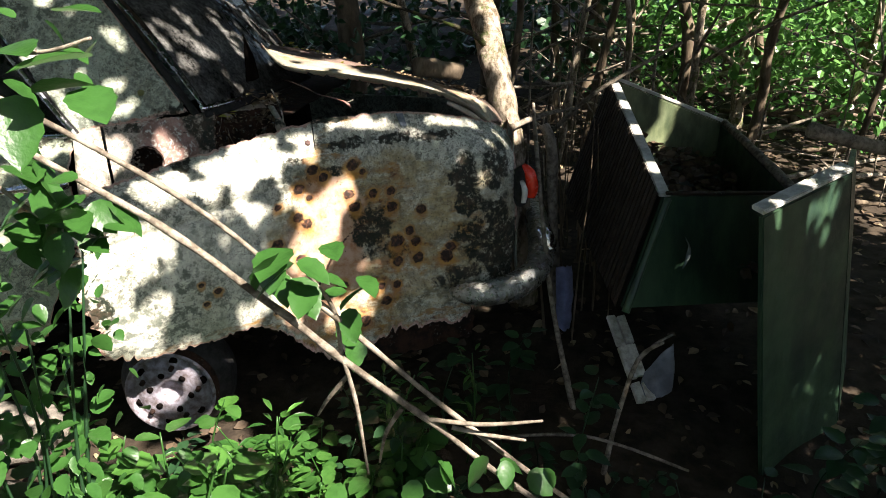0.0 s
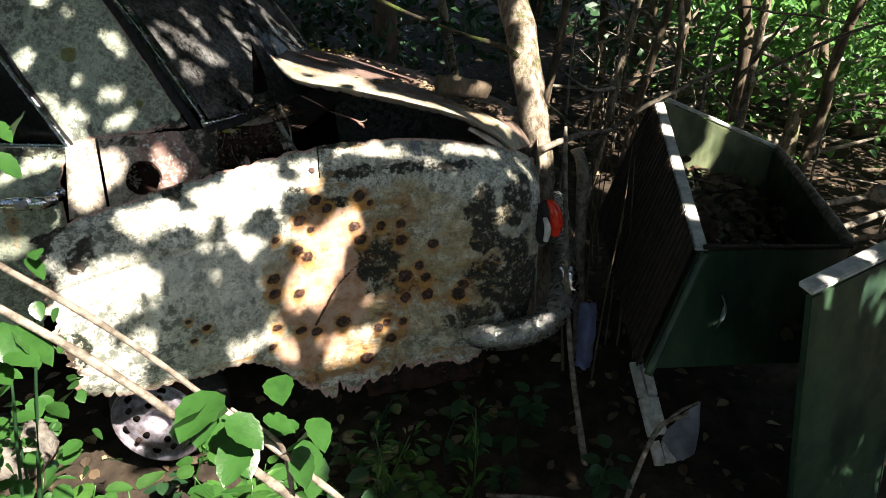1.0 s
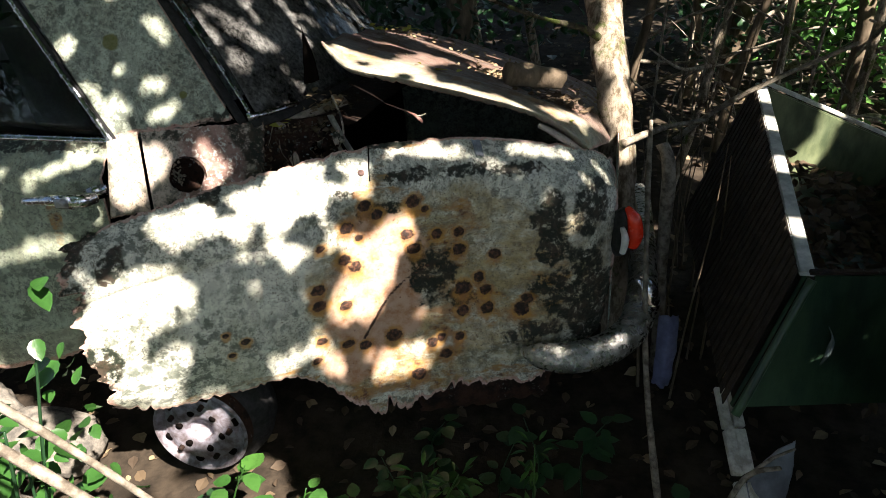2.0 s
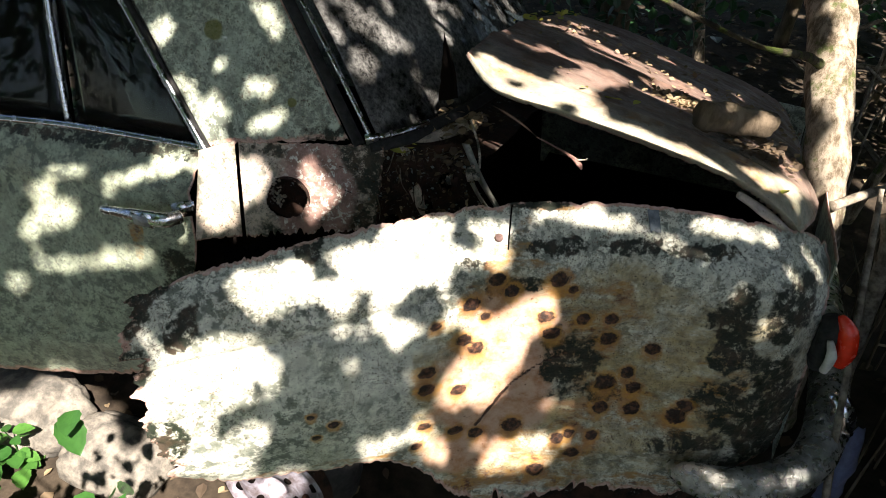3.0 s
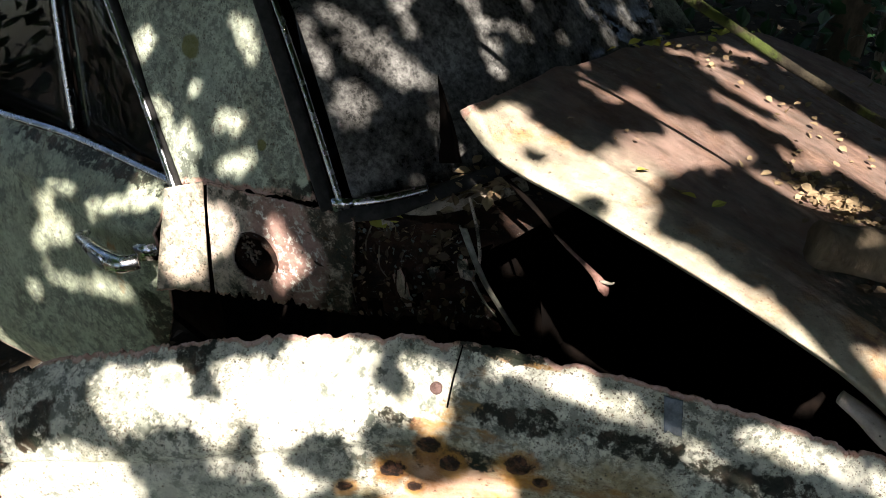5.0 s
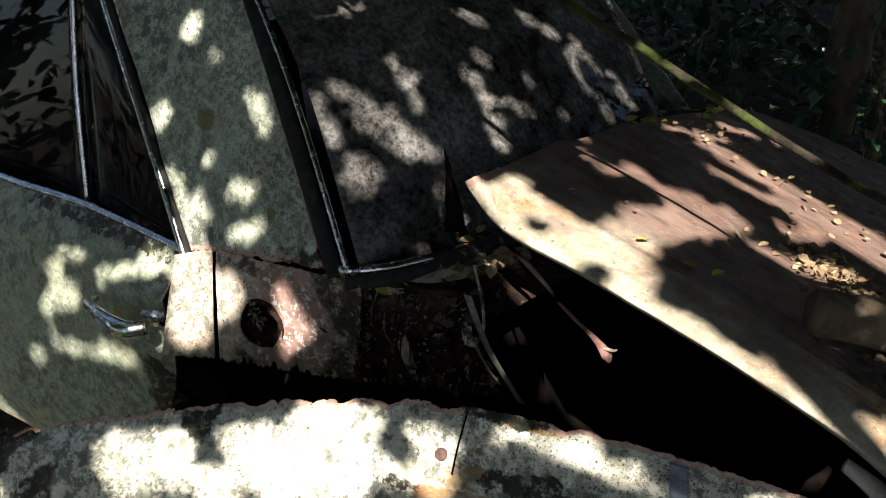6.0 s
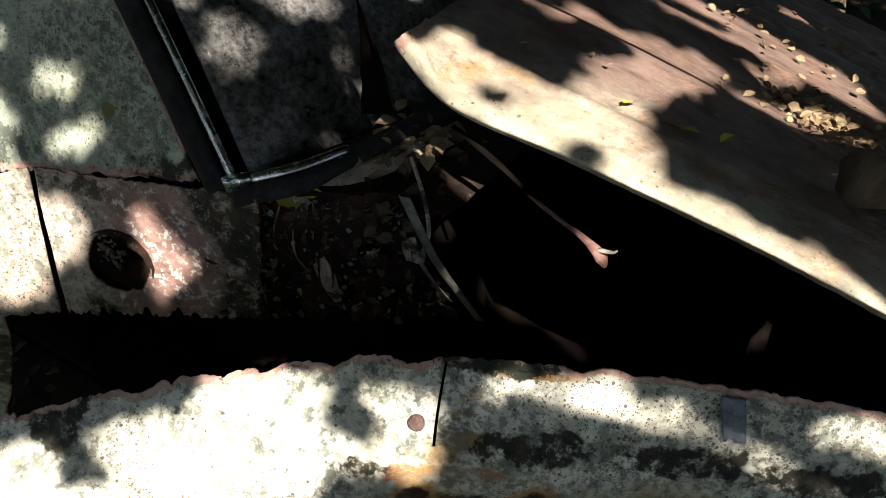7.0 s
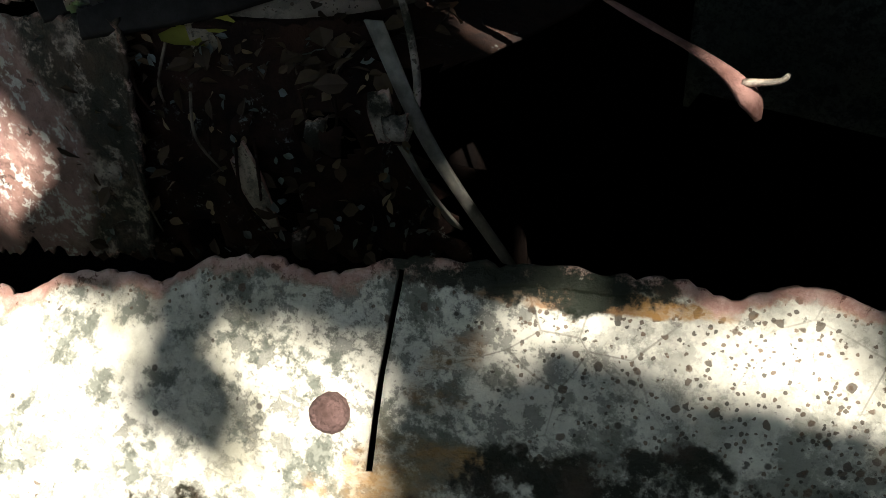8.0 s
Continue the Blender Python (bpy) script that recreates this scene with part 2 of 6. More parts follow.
M_JAMB = paint_material("jamb_paint", (0.52, 0.44, 0.37), 0.7, 0.3, moss=[((-0.665, 2.12, 0.90), 0.135, 0.2, 0.25), ((-0.80, 2.05, 0.968), 0.2, 0.2, 0.016), ((-0.85, 2.02, 0.785), 0.12, 0.2, 0.025)], crust=[((-0.845, 2.04, 0.88), 0.085, 0.2, 0.13)])
M_PALE = paint_material("pale_jamb_paint", (0.50, 0.42, 0.33), 0.8, 0.45)
M_CUP = paint_material("cup_paint", (0.46, 0.38, 0.28), 0.9, 0.9)


def rust_material():
    k = Mat("bare_rust", 0.9, 0.0, 0.2)
    c = k.mix(k.step(k.noise(20, 8, 0.7), 0.35, 0.65), (0.010, 0.007, 0.006), (0.045, 0.022, 0.014))
    c = k.mix(k.math("MULTIPLY", k.step(k.noise(75, 7, 0.75), 0.58, 0.64), k.step(k.noise(9, 5), 0.46, 0.60)), c, (0.26, 0.30, 0.28))
    return k.done(c, None, k.noise(70, 8, 0.7), 0.8, 0.008)


M_RUST = rust_material()


def simple(name, a, b, scale, rough, metal=0.0, bump=0.3, spec=0.5, stretch=(1, 1, 1), bumpscale=3.0, vary=0.0):
    k = Mat(name, rough, metal, spec)
    v = k.stretch(*stretch)
    f = k.step(k.noise(scale, 7, 0.65, v), 0.33, 0.67)
    c = k.mix(f, a, b)
    c = k.mix(k.step(k.noise(scale * 0.21, 4), 0.5, 0.72, 0, 0.35), c, tuple(x * 0.45 for x in a))
    if vary:
        c = k.mix(k.math("MULTIPLY", k.island(), vary), c, tuple(x * 0.4 for x in b))
    return k.done(c, k.step(k.noise(scale * 1.7, 5), 0.3, 0.7, max(0.02, rough - 0.12), min(1, rough + 0.12)), k.noise(scale * bumpscale, 7, 0.7, v), bump, 0.006)


M_PINK = simple("pink_rust", (0.33, 0.19, 0.16), (0.15, 0.075, 0.06), 60, 0.9, 0, 0.8, 0.2)
M_BOLT = simple("rusty_bolt", (0.15, 0.095, 0.085), (0.06, 0.036, 0.03), 90, 0.85, 0, 0.8, 0.2)
# Blacker than real metal: shade inside boot, arch and cabin is in the colour.
M_DARK = simple("near_black_shade", (0.003, 0.0025, 0.0023), (0.007, 0.005, 0.004), 20, 0.97, spec=0.03)
M_CHROME = simple("weathered_chrome", (0.62, 0.63, 0.66), (0.42, 0.43, 0.45), 30, 0.22, 1.0, 0.05)
M_BUMPER = simple("pitted_chrome", (0.48, 0.48, 0.45), (0.18, 0.19, 0.155), 34, 0.30, 0.8, 0.9)
M_RUBBER = simple("perished_rubber", (0.007, 0.007, 0.007), (0.020, 0.020, 0.019), 40, 0.9)
M_RIM = simple("flaking_silver_wheel", (0.30, 0.29, 0.34), (0.11, 0.085, 0.085), 34, 0.5, 0.35, 0.5)


def bark_material(name, a, b, moss):
    k = Mat(name, 0.95, 0.0, 0.15)
    c = k.mix(k.step(k.noise(34, 8, 0.75, k.stretch(1, 1, 0.4)), 0.38, 0.62), a, b)
    c = k.mix(k.step(k.noise(17, 7, 0.7), 0.56, 0.66, 0, 0.8), c, tuple(1.1 * v for v in a))
    c = k.mix(k.step(k.noise(10, 7, 0.7), 0.60 - moss, 0.70 - moss, 0, 0.85), c, (0.07, 0.10, 0.02))
    return k.done(c, None, k.noise(45, 9, 0.8, k.stretch(1, 1, 0.5)), 1.0, 0.016)


M_BARK = bark_material("pale_bark", (0.40, 0.34, 0.26), (0.11, 0.085, 0.055), 0.06)
M_MOSSY = bark_material("mossy_bark", (0.07, 0.06, 0.04), (0.022, 0.018, 0.013), 0.15)
M_BARKD = simple("dark_bark", (0.16, 0.125, 0.085), (0.06, 0.045, 0.03), 22, 0.95, 0, 0.9, 0.2, (1, 1, 0.4), 2.0)
M_TWIG = simple("grey_twig", (0.27, 0.235, 0.185), (0.07, 0.057, 0.042), 38, 0.9, 0, 0.6, 0.2)
M_WOODW = simple("peeling_white_board", (0.70, 0.68, 0.60), (0.36, 0.33, 0.27), 30, 0.85, 0, 0.5, 0.3, (1, 1, 0.3))
M_STONE = simple("broken_concrete", (0.20, 0.18, 0.15), (0.07, 0.066, 0.058), 24, 0.95, 0, 1.0, 0.2)
M_BOXG = simple("green_enamel", (0.040, 0.080, 0.042), (0.010, 0.026, 0.018), 9, 0.42, 0.0, 0.2, 0.3, (1, 1, 0.4))
# Lighter copy of the green enamel, with sunlight on the back panel painted in.
M_BOXLIT = simple("sunlit_green_enamel", (0.16, 0.19, 0.10), (0.05, 0.07, 0.035), 11, 0.5, 0.0, 0.2, 0.5, (1, 1, 0.4))
M_BOXB = simple("brown_hardboard", (0.030, 0.021, 0.014), (0.012, 0.009, 0.007), 14, 0.85, 0, 0.4, 0.3, (5, 5, 0.3))
M_BOXE = simple("white_edge_strip", (0.60, 0.60, 0.56), (0.33, 0.33, 0.30), 25, 0.55, 0.0, 0.3)
M_SCUFF = simple("scuffed_enamel", (0.10, 0.13, 0.13), (0.05, 0.07, 0.07), 40, 0.5)
M_FILLER = simple("blue_grey_filler", (0.20, 0.235, 0.265), (0.09, 0.105, 0.12), 60, 0.7)
M_GREYS = simple("grey_plastic_sheet", (0.21, 0.22, 0.235), (0.11, 0.115, 0.125), 16, 0.55)
M_BLUE = simple("faded_blue_plastic", (0.16, 0.18, 0.30), (0.08, 0.09, 0.16), 16, 0.5)
M_SOIL = simple("leaf_mould", (0.05, 0.038, 0.026), (0.018, 0.014, 0.010), 12, 0.97, 0, 1.0, 0.15)
M_RED = simple("red_lens", (0.72, 0.035, 0.012), (0.55, 0.03, 0.012), 30, 0.2, 0.0, 0.05)
M_GREY = simple("grey_bezel", (0.40, 0.40, 0.41), (0.22, 0.22, 0.23), 40, 0.4, 0.4, 0.2)
M_STRAP = simple("pale_strap", (0.24, 0.24, 0.20), (0.10, 0.10, 0.085), 40, 0.7)


def leaf_material(name, a, b, dry=False):
    k = Mat(name, 0.33 if not dry else 0.8, 0.0, 0.5)
    c = k.mix(k.island(), a, b)
    c = k.mix(k.step(k.noise(60, 4), 0.45, 0.7, 0, 0.3), c, tuple(x * 0.5 for x in a))
    tr = k.t.nodes.new("ShaderNodeBsdfTranslucent")
    k.t.links.new(c, tr.inputs["Color"])
    mx = k.t.nodes.new("ShaderNodeMixShader")
    mx.inputs[0].default_value = 0.15 if dry else 0.40
    m = k.done(c, None, k.noise(90, 3), 0.35, 0.003)
    k.t.links.new(k.b.outputs[0], mx.inputs[1])
    k.t.links.new(tr.outputs[0], mx.inputs[2])
    k.t.links.new(mx.outputs[0], k.t.nodes["Material Output"].inputs["Surface"])
    return m


M_LEAF = leaf_material("fresh_leaf", (0.015, 0.065, 0.014), (0.075, 0.20, 0.038))
# Brighter leaf copy: sunlight on the far shrubs is in the colour.
M_LEAFB = leaf_material("sunlit_leaf", (0.05, 0.16, 0.035), (0.13, 0.29, 0.07))
# Dark leaf for nettles and thickets, with the thickets' shade in its colour.
M_LEAFD = leaf_material("dark_shaded_leaf", (0.013, 0.045, 0.019), (0.035, 0.095, 0.036))
M_CROWN = leaf_material("crown_leaf", (0.05, 0.11, 0.03), (0.09, 0.17, 0.045))
M_DRY = leaf_material("dry_leaf", (0.13, 0.085, 0.045), (0.34, 0.26, 0.15), True)
M_MOULD = leaf_material("rotting_leaf", (0.045, 0.03, 0.018), (0.11, 0.075, 0.04), True)
M_LICHEN = leaf_material("lichen_flake", (0.12, 0.15, 0.14), (0.22, 0.26, 0.24), True)
M_YELLOW = leaf_material("yellow_leaf", (0.42, 0.36, 0.05), (0.30, 0.34, 0.06), True)


def glass_material(name, tint, dirt):
    k = Mat(name, 0.06, 0.0, 0.5)
    tp = k.t.nodes.new("ShaderNodeBsdfTransparent")
    tp.inputs["Color"].default_value = (*tint, 1)
    gl = k.t.nodes.new("ShaderNodeBsdfGlossy")
    gl.inputs["Roughness"].default_value = 0.012
    gl.inputs["Color"].default_value = (0.30, 0.32, 0.33, 1)
    fr = k.t.nodes.new("ShaderNodeFresnel")
    fr.inputs["IOR"].default_value = 1.5
    a = k.t.nodes.new("ShaderNodeMixShader")
    k.t.links.new(fr.outputs[0], a.inputs[0]), k.t.links.new(tp.outputs[0], a.inputs[1]), k.t.links.new(gl.outputs[0], a.inputs[2])
    b = k.t.nodes.new("ShaderNodeMixShader")
    f = k.math("ADD", k.step(k.noise(16, 8, 0.7), 0.35, 0.75, 0, dirt), k.step(k.noise(3, 4), 0.3, 0.7, 0, dirt * 0.8))
    k.done(k.mix(k.step(k.noise(90, 6, 0.75), 0.35, 0.65), (0.07, 0.07, 0.067), (0.34, 0.34, 0.32)), 0.5, k.noise(140, 6, 0.75), 0.5, 0.003)
    k.t.links.new(f, b.inputs[0]), k.t.links.new(a.outputs[0], b.inputs[1]), k.t.links.new(k.b.outputs[0], b.inputs[2])
    k.t.links.new(b.outputs[0], k.t.nodes["Material Output"].inputs["Surface"])
    return k.m


M_GLASS = glass_material("dirty_side_glass", (0.40, 0.44, 0.40), 0.05)
M_RGLASS = glass_material("dusty_rear_glass", (0.07, 0.075, 0.07), 0.42)


# ---- building helpers ----
def part(name, bm, material, parent=None, label="", smooth=True, thick=0.0):
    """Links a bmesh in world coordinates as one mesh object, under a thing or a part."""
    me = bpy.data.meshes.new(name)
    if isinstance(bm, bmesh.types.BMesh):
        bmesh.ops.recalc_face_normals(bm, faces=bm.faces[:])
        bm.to_mesh(me)
        bm.free()
    else:
        me.from_pydata(*bm)
    me.polygons.foreach_set("use_smooth", [smooth] * len(me.polygons))
    me.materials.append(material)
    ob = new(name, me)
    if parent is not None:
        ob.parent = parent
        ob.matrix_parent_inverse = Matrix.Translation(-WHERE[parent.name])
        WHERE[ob.name] = WHERE[parent.name] * 0
    else:
        WHERE[ob.name] = Vector()
    if thick:
        mod = ob.modifiers.new("thickness", "SOLIDIFY")
        mod.thickness, mod.offset = thick, 0
    if label:
        tagged(ob, label)
    return ob


WHERE = {}


def thing(name, base, label, category, group="", kind=""):
    """An empty at a thing's base, to carry its parts."""
    ob = new(name)
    ob.location = base
    ob.empty_display_size = 0.1
    WHERE[ob.name] = Vector(base)
    return tagged(ob, label, category, group, kind)


def spline(pts, t):
    """A smooth curve through points, at t from 0 to 1."""
    n = len(pts) - 1
    f = min(max(t, 0), 1) * n
    i = min(int(f), n - 1)
    f -= i
    p = [Vector(pts[min(max(j, 0), n)]) for j in (i - 1, i, i + 1, i + 2)]
    return 0.5 * (2 * p[1] + (p[2] - p[0]) * f + (2 * p[0] - 5 * p[1] + 4 * p[2] - p[3]) * f * f + (3 * p[1] - p[0] - 3 * p[2] + p[3]) * f ** 3)


def fuzz(x, y, z, scale=1.0, octaves=4):
    return noise.fractal(Vector((x, y, z)) * scale, 0.9, 2.1, octaves)


def sheet(rails, nu, nv, u0=0.0, u1=1.0, ragged=(0, 0, 0, 0), dents=0.0, seed=0.0, shape=None, tear=14.0, rim=0.08):
    """A bent metal sheet through rails; ragged: how far its edges at v=0, v=1, u=0, u=1 are eaten away."""
    bm = bmesh.new()
    wear = bm.verts.layers.float.new("wear")
    rows = []
    a, b, c, d = ragged
    for i in range(nu + 1):
        row = []
        for j in range(nv + 1):
            v, t = j / nv, i / nu
            t += c * abs(fuzz(v * 9, seed, 3.3, 1.0, 5)) * max(0.0, 1 - 6 * t) ** 2 - d * abs(fuzz(v * 9, seed, 8.1, 1.0, 5)) * max(0.0, 6 * t - 5) ** 2
            u = u0 + (u1 - u0) * t
            w = v
            v += a * (abs(fuzz(u * tear, seed, 0.7, 1.0, 6)) + 0.35 * abs(fuzz(u * tear * 5, seed, 2.9, 1.0, 4))) * max(0.0, 1 - 4 * w) ** 2 - b * abs(fuzz(u * tear, seed, 5.7, 1.0, 6)) * max(0.0, 4 * w - 3) ** 2
            p = spline([spline(r, u) for r in rails], v)
            if shape:
                p = p + shape(u, v)
            if dents:
                p += Vector((0.3, -1, 0.4)) * dents * (fuzz(p.x, p.y, p.z + seed, 5, 3) + 0.35 * fuzz(p.x, p.y, p.z, 22, 3))
            nv_ = bm.verts.new(p)
            d0 = min([9.0] + [k for k, on in ((w, a), (1 - w, b), (i / nu * 1.5, c), ((1 - i / nu) * 1.5, d)) if on])
            nv_[wear] = max(0.0, 1 - d0 / rim)
            row.append(nv_)
        rows.append(row)
    for i in range(nu):
        for j in range(nv):
            bm.faces.new((rows[i][j], rows[i + 1][j], rows[i + 1][j + 1], rows[i][j + 1]))
    return bm


def tube(pts, radii, sides=10, rough=0.0, steps=0, flat=1.0, bm=None, seed=0.0):
    """A round or flattened bar along a smooth curve, with a radius at each point."""
    bm = bm or bmesh.new()
    steps = steps or (len(pts) - 1) * 6
    rings, up = [], Vector((0.13, 0.21, 1)).normalized()
    for i in range(steps + 1):
        t = i / steps
        p = spline(pts, t)
        way = (spline(pts, min(1, t + 0.01)) - spline(pts, max(0, t - 0.01))).normalized()
        side = way.cross(up)
        side = side.normalized() if side.length > 0.05 else Vector((1, 0, 0))
        top = side.cross(way)
        f = t * (len(radii) - 1)
        k = min(int(f), len(radii) - 2)
        r = radii[k] + (radii[k + 1] - radii[k]) * (f - k)
        ring = []
        for s in range(sides):
            an = 2 * math.pi * s / sides
            q = side * math.cos(an) * r + top * math.sin(an) * r * flat
            if rough:
                q *= 1 + rough * fuzz(p.x * 8 + q.x * 20 + seed, p.y * 8 + q.y * 20, p.z * 8 + q.z * 20, 1, 3)
            ring.append(bm.verts.new(p + q))
        rings.append(ring)
    for a, b in zip(rings, rings[1:]):
        for s in range(sides):
            bm.faces.new((a[s], a[(s + 1) % sides], b[(s + 1) % sides], b[s]))
    bm.faces.new(rings[0][::-1]), bm.faces.new(rings[-1])
    return bm


def slab(corners, depth, bevel=0.004, cuts=0, rough=0.0):
    """A plate with four corners, thickened along its normal, with rounded edges."""
    bm = bmesh.new()
    c = [Vector(p) for p in corners]
    n = (c[1] - c[0]).cross(c[3] - c[0]).normalized() * depth
    lo = [bm.verts.new(p) for p in c]
    hi = [bm.verts.new(p + n) for p in c]
    bm.faces.new(lo[::-1]), bm.faces.new(hi)
    for i in range(4):
        j = (i + 1) % 4
        bm.faces.new((lo[i], lo[j], hi[j], hi[i]))
    bmesh.ops.recalc_face_normals(bm, faces=bm.faces[:])
    if bevel:
        bmesh.ops.bevel(bm, geom=bm.edges[:], offset=bevel, segments=2, affect="EDGES")
    if cuts:
        bmesh.ops.subdivide_edges(bm, edges=[e for e in bm.edges if e.calc_length() > 0.08], cuts=cuts, use_grid_fill=True)
    if rough:
        for v in bm.verts:
            v.co += Vector((fuzz(v.co.x, v.co.y, v.co.z, 9), fuzz(v.co.y, v.co.z, v.co.x, 9), fuzz(v.co.z, v.co.x, v.co.y, 9))) * rough
    return bm


def strip(pts, width, height, normal, steps=40, bm=None):
    """A moulding of flattened half-round section along a curve."""
    bm = bm or bmesh.new()
    n = Vector(normal).normalized()
    rings = []
    for i in range(steps + 1):
        t = i / steps
        p = spline(pts, t)
        way = (spline(pts, min(1, t + 0.01)) - spline(pts, max(0, t - 0.01))).normalized()
        s = way.cross(n).normalized()
        rings.append([bm.verts.new(p + s * width * a + n * height * b) for a, b in
                      ((-0.5, 0), (-0.45, 0.7), (-0.2, 1), (0.2, 1), (0.45, 0.7), (0.5, 0))])
    for a, b in zip(rings, rings[1:]):
        for s in range(6):
            bm.faces.new((a[s], a[(s + 1) % 6], b[(s + 1) % 6], b[s]))
    bm.faces.new(rings[0][::-1]), bm.faces.new(rings[-1])
    return bm


LEAF_V = np.array([(0, 0, 0), (-0.30, 0.28, 0.07), (0, 0.30, -0.02), (0.30, 0.28, 0.07), (-0.34, 0.58, 0.06), (0, 0.60, -0.03), (0.34, 0.58, 0.06), (0, 1.0, -0.10)])
LEAF_F = [(0, 2, 1), (0, 3, 2), (1, 2, 5, 4), (2, 3, 6, 5), (4, 5, 7), (5, 6, 7)]


def toothed_leaf():
    """A rounder leaf with a toothed rim, a folded midrib and a drooping tip."""
    verts, faces, n = [(0.0, 0.0, 0.0)], [], 9
    for k in range(1, n + 1):
        t = k / n
        w = 0.36 * math.sin(math.pi * t ** 0.80) ** 0.8 * (1.0 if k % 2 else 0.90) if k < n else 0.0
        z = -0.16 * t * t
        verts += [(-w, t - 0.03, z + 0.20 * w), (0.0, t, z - 0.02), (w, t - 0.03, z + 0.20 * w)]
    for k in range(n - 1):
        a, c = 1 + 3 * k, 4 + 3 * k
        faces += [(a, a + 1, c + 1, c), (a + 1, a + 2, c + 2, c + 1)]
    faces += [(0, 2, 1), (0, 3, 2)]
    return np.array(verts), faces


TOOTH_V, TOOTH_F = toothed_leaf()


def leaf_mesh(places, ways, sizes, rng, narrow=1.0, roll=1.0, fine=False):
    """Vertices and faces of many leaves, each from a place along its way."""
    places, ways, sizes = np.asarray(places, float), np.asarray(ways, float), np.asarray(sizes, float)
    n = len(places)
    ways = ways / np.maximum(np.linalg.norm(ways, axis=1, keepdims=True), 1e-6)
    up = np.tile((0.0, 0.0, 1.0), (n, 1)) + rng.normal(0, 0.45 * roll, (n, 3))
    side = np.cross(ways, up)
    side /= np.maximum(np.linalg.norm(side, axis=1, keepdims=True), 1e-6)
    top = np.cross(side, ways)
    shape_v, shape_f = (TOOTH_V, TOOTH_F) if fine else (LEAF_V, LEAF_F)
    v = shape_v[None] * sizes[:, None, None]
    w = narrow * rng.uniform(0.8, 1.2, n)[:, None, None]
    pts = places[:, None] + v[..., 0:1] * w * side[:, None] + v[..., 1:2] * ways[:, None] + v[..., 2:3] * top[:, None]
    m = len(shape_v)
    faces = [tuple(i * m + k for k in f) for i in range(n) for f in shape_f]
    return pts.reshape(-1, 3).tolist(), [], faces

# ---- ground ----
def ground_height(x, y):
    near = math.exp(-((x - 0.2) ** 2 + (y - 1.6) ** 2) / 6)
    far = max(0.0, y - 3.6)
    return 0.05 * fuzz(x, y, 0, 0.9) + 0.02 * fuzz(x, y, 4, 5) * near + 0.03 * far


def build_ground():
    bm = bmesh.new()
    xs = [-60, -30, -14, -7] + [-4 + 0.1 * i for i in range(91)] + [7, 14, 30, 60]
    ys = [-60, -30, -14, -7, -3] + [-1 + 0.1 * i for i in range(101)] + [13, 20, 35, 60]
    g = [[bm.verts.new((x, y, ground_height(x, y))) for y in ys] for x in xs]
    for i in range(len(xs) - 1):
        for j in range(len(ys) - 1):
            bm.faces.new((g[i][j], g[i + 1][j], g[i + 1][j + 1], g[i][j + 1]))
    return tagged(part("ground", bm, M_SOIL), "dark woodland soil under leaf litter", "ground", kind="structure")


build_ground()

# ---- the wrecked car ----
CAR = thing("wrecked_car", (-0.6, 2.8, 0.0), "rusting pale cream saloon car abandoned among the trees", "car")

# the loose rear wing, its rails from the upper edge down to the lower edge, from the door to the tail
WING_A = [(-0.948, 1.560, 0.893), (-0.845, 1.665, 0.922), (-0.730, 1.770, 0.942), (-0.573, 1.905, 0.962), (-0.383, 2.012, 0.992), (-0.150, 2.110, 0.995), (0.045, 2.205, 0.955), (0.15, 2.278, 0.915), (0.215, 2.33, 0.87)]
WING_B = [(-0.93, 1.51, 0.845), (-0.81, 1.60, 0.875), (-0.69, 1.70, 0.89), (-0.545, 1.835, 0.910), (-0.37, 1.965, 0.93), (-0.125, 2.080, 0.935), (0.06, 2.155, 0.91), (0.17, 2.21, 0.88), (0.235, 2.28, 0.83)]
WING_C = [(-0.91, 1.475, 0.775), (-0.79, 1.565, 0.80), (-0.66, 1.67, 0.81), (-0.52, 1.79, 0.835), (-0.355, 1.93, 0.86), (-0.11, 2.06, 0.865), (0.07, 2.115, 0.85), (0.18, 2.165, 0.82), (0.245, 2.24, 0.76)]
WING_D = [(-0.875, 1.46, 0.66), (-0.77, 1.545, 0.64), (-0.64, 1.645, 0.626), (-0.50, 1.765, 0.61), (-0.345, 1.91, 0.60), (-0.10, 2.035, 0.605), (0.08, 2.08, 0.62), (0.185, 2.13, 0.63), (0.25, 2.20, 0.60)]
WING_E = [(-0.87, 1.47, 0.54), (-0.77, 1.55, 0.52), (-0.645, 1.65, 0.50), (-0.505, 1.765, 0.50), (-0.345, 1.885, 0.44), (-0.12, 1.99, 0.42), (0.07, 2.05, 0.44), (0.18, 2.10, 0.47), (0.24, 2.16, 0.48)]
WING_F = [(-0.90, 1.50, 0.48), (-0.80, 1.56, 0.44), (-0.66, 1.66, 0.43), (-0.505, 1.76, 0.42), (-0.33, 1.855, 0.24), (-0.15, 1.965, 0.28), (0.06, 2.04, 0.28), (0.16, 2.09, 0.36), (0.23, 2.14, 0.42)]
WING = [WING_A, WING_B, WING_C, WING_D, WING_E, WING_F]


def wing_shape(u, v):
    crease = math.exp(-((v - 0.40) / 0.016) ** 2) * -0.012 * min(1, max(0, (0.55 - u) * 6))
    bead = 0.010 * math.exp(-((v - 0.80) / 0.03) ** 2) * min(1, max(0, (u - 0.42) * 8)) * min(1, max(0, (0.8 - u) * 8))
    return Vector((0.3, -1, 0.3)) * (crease + bead)


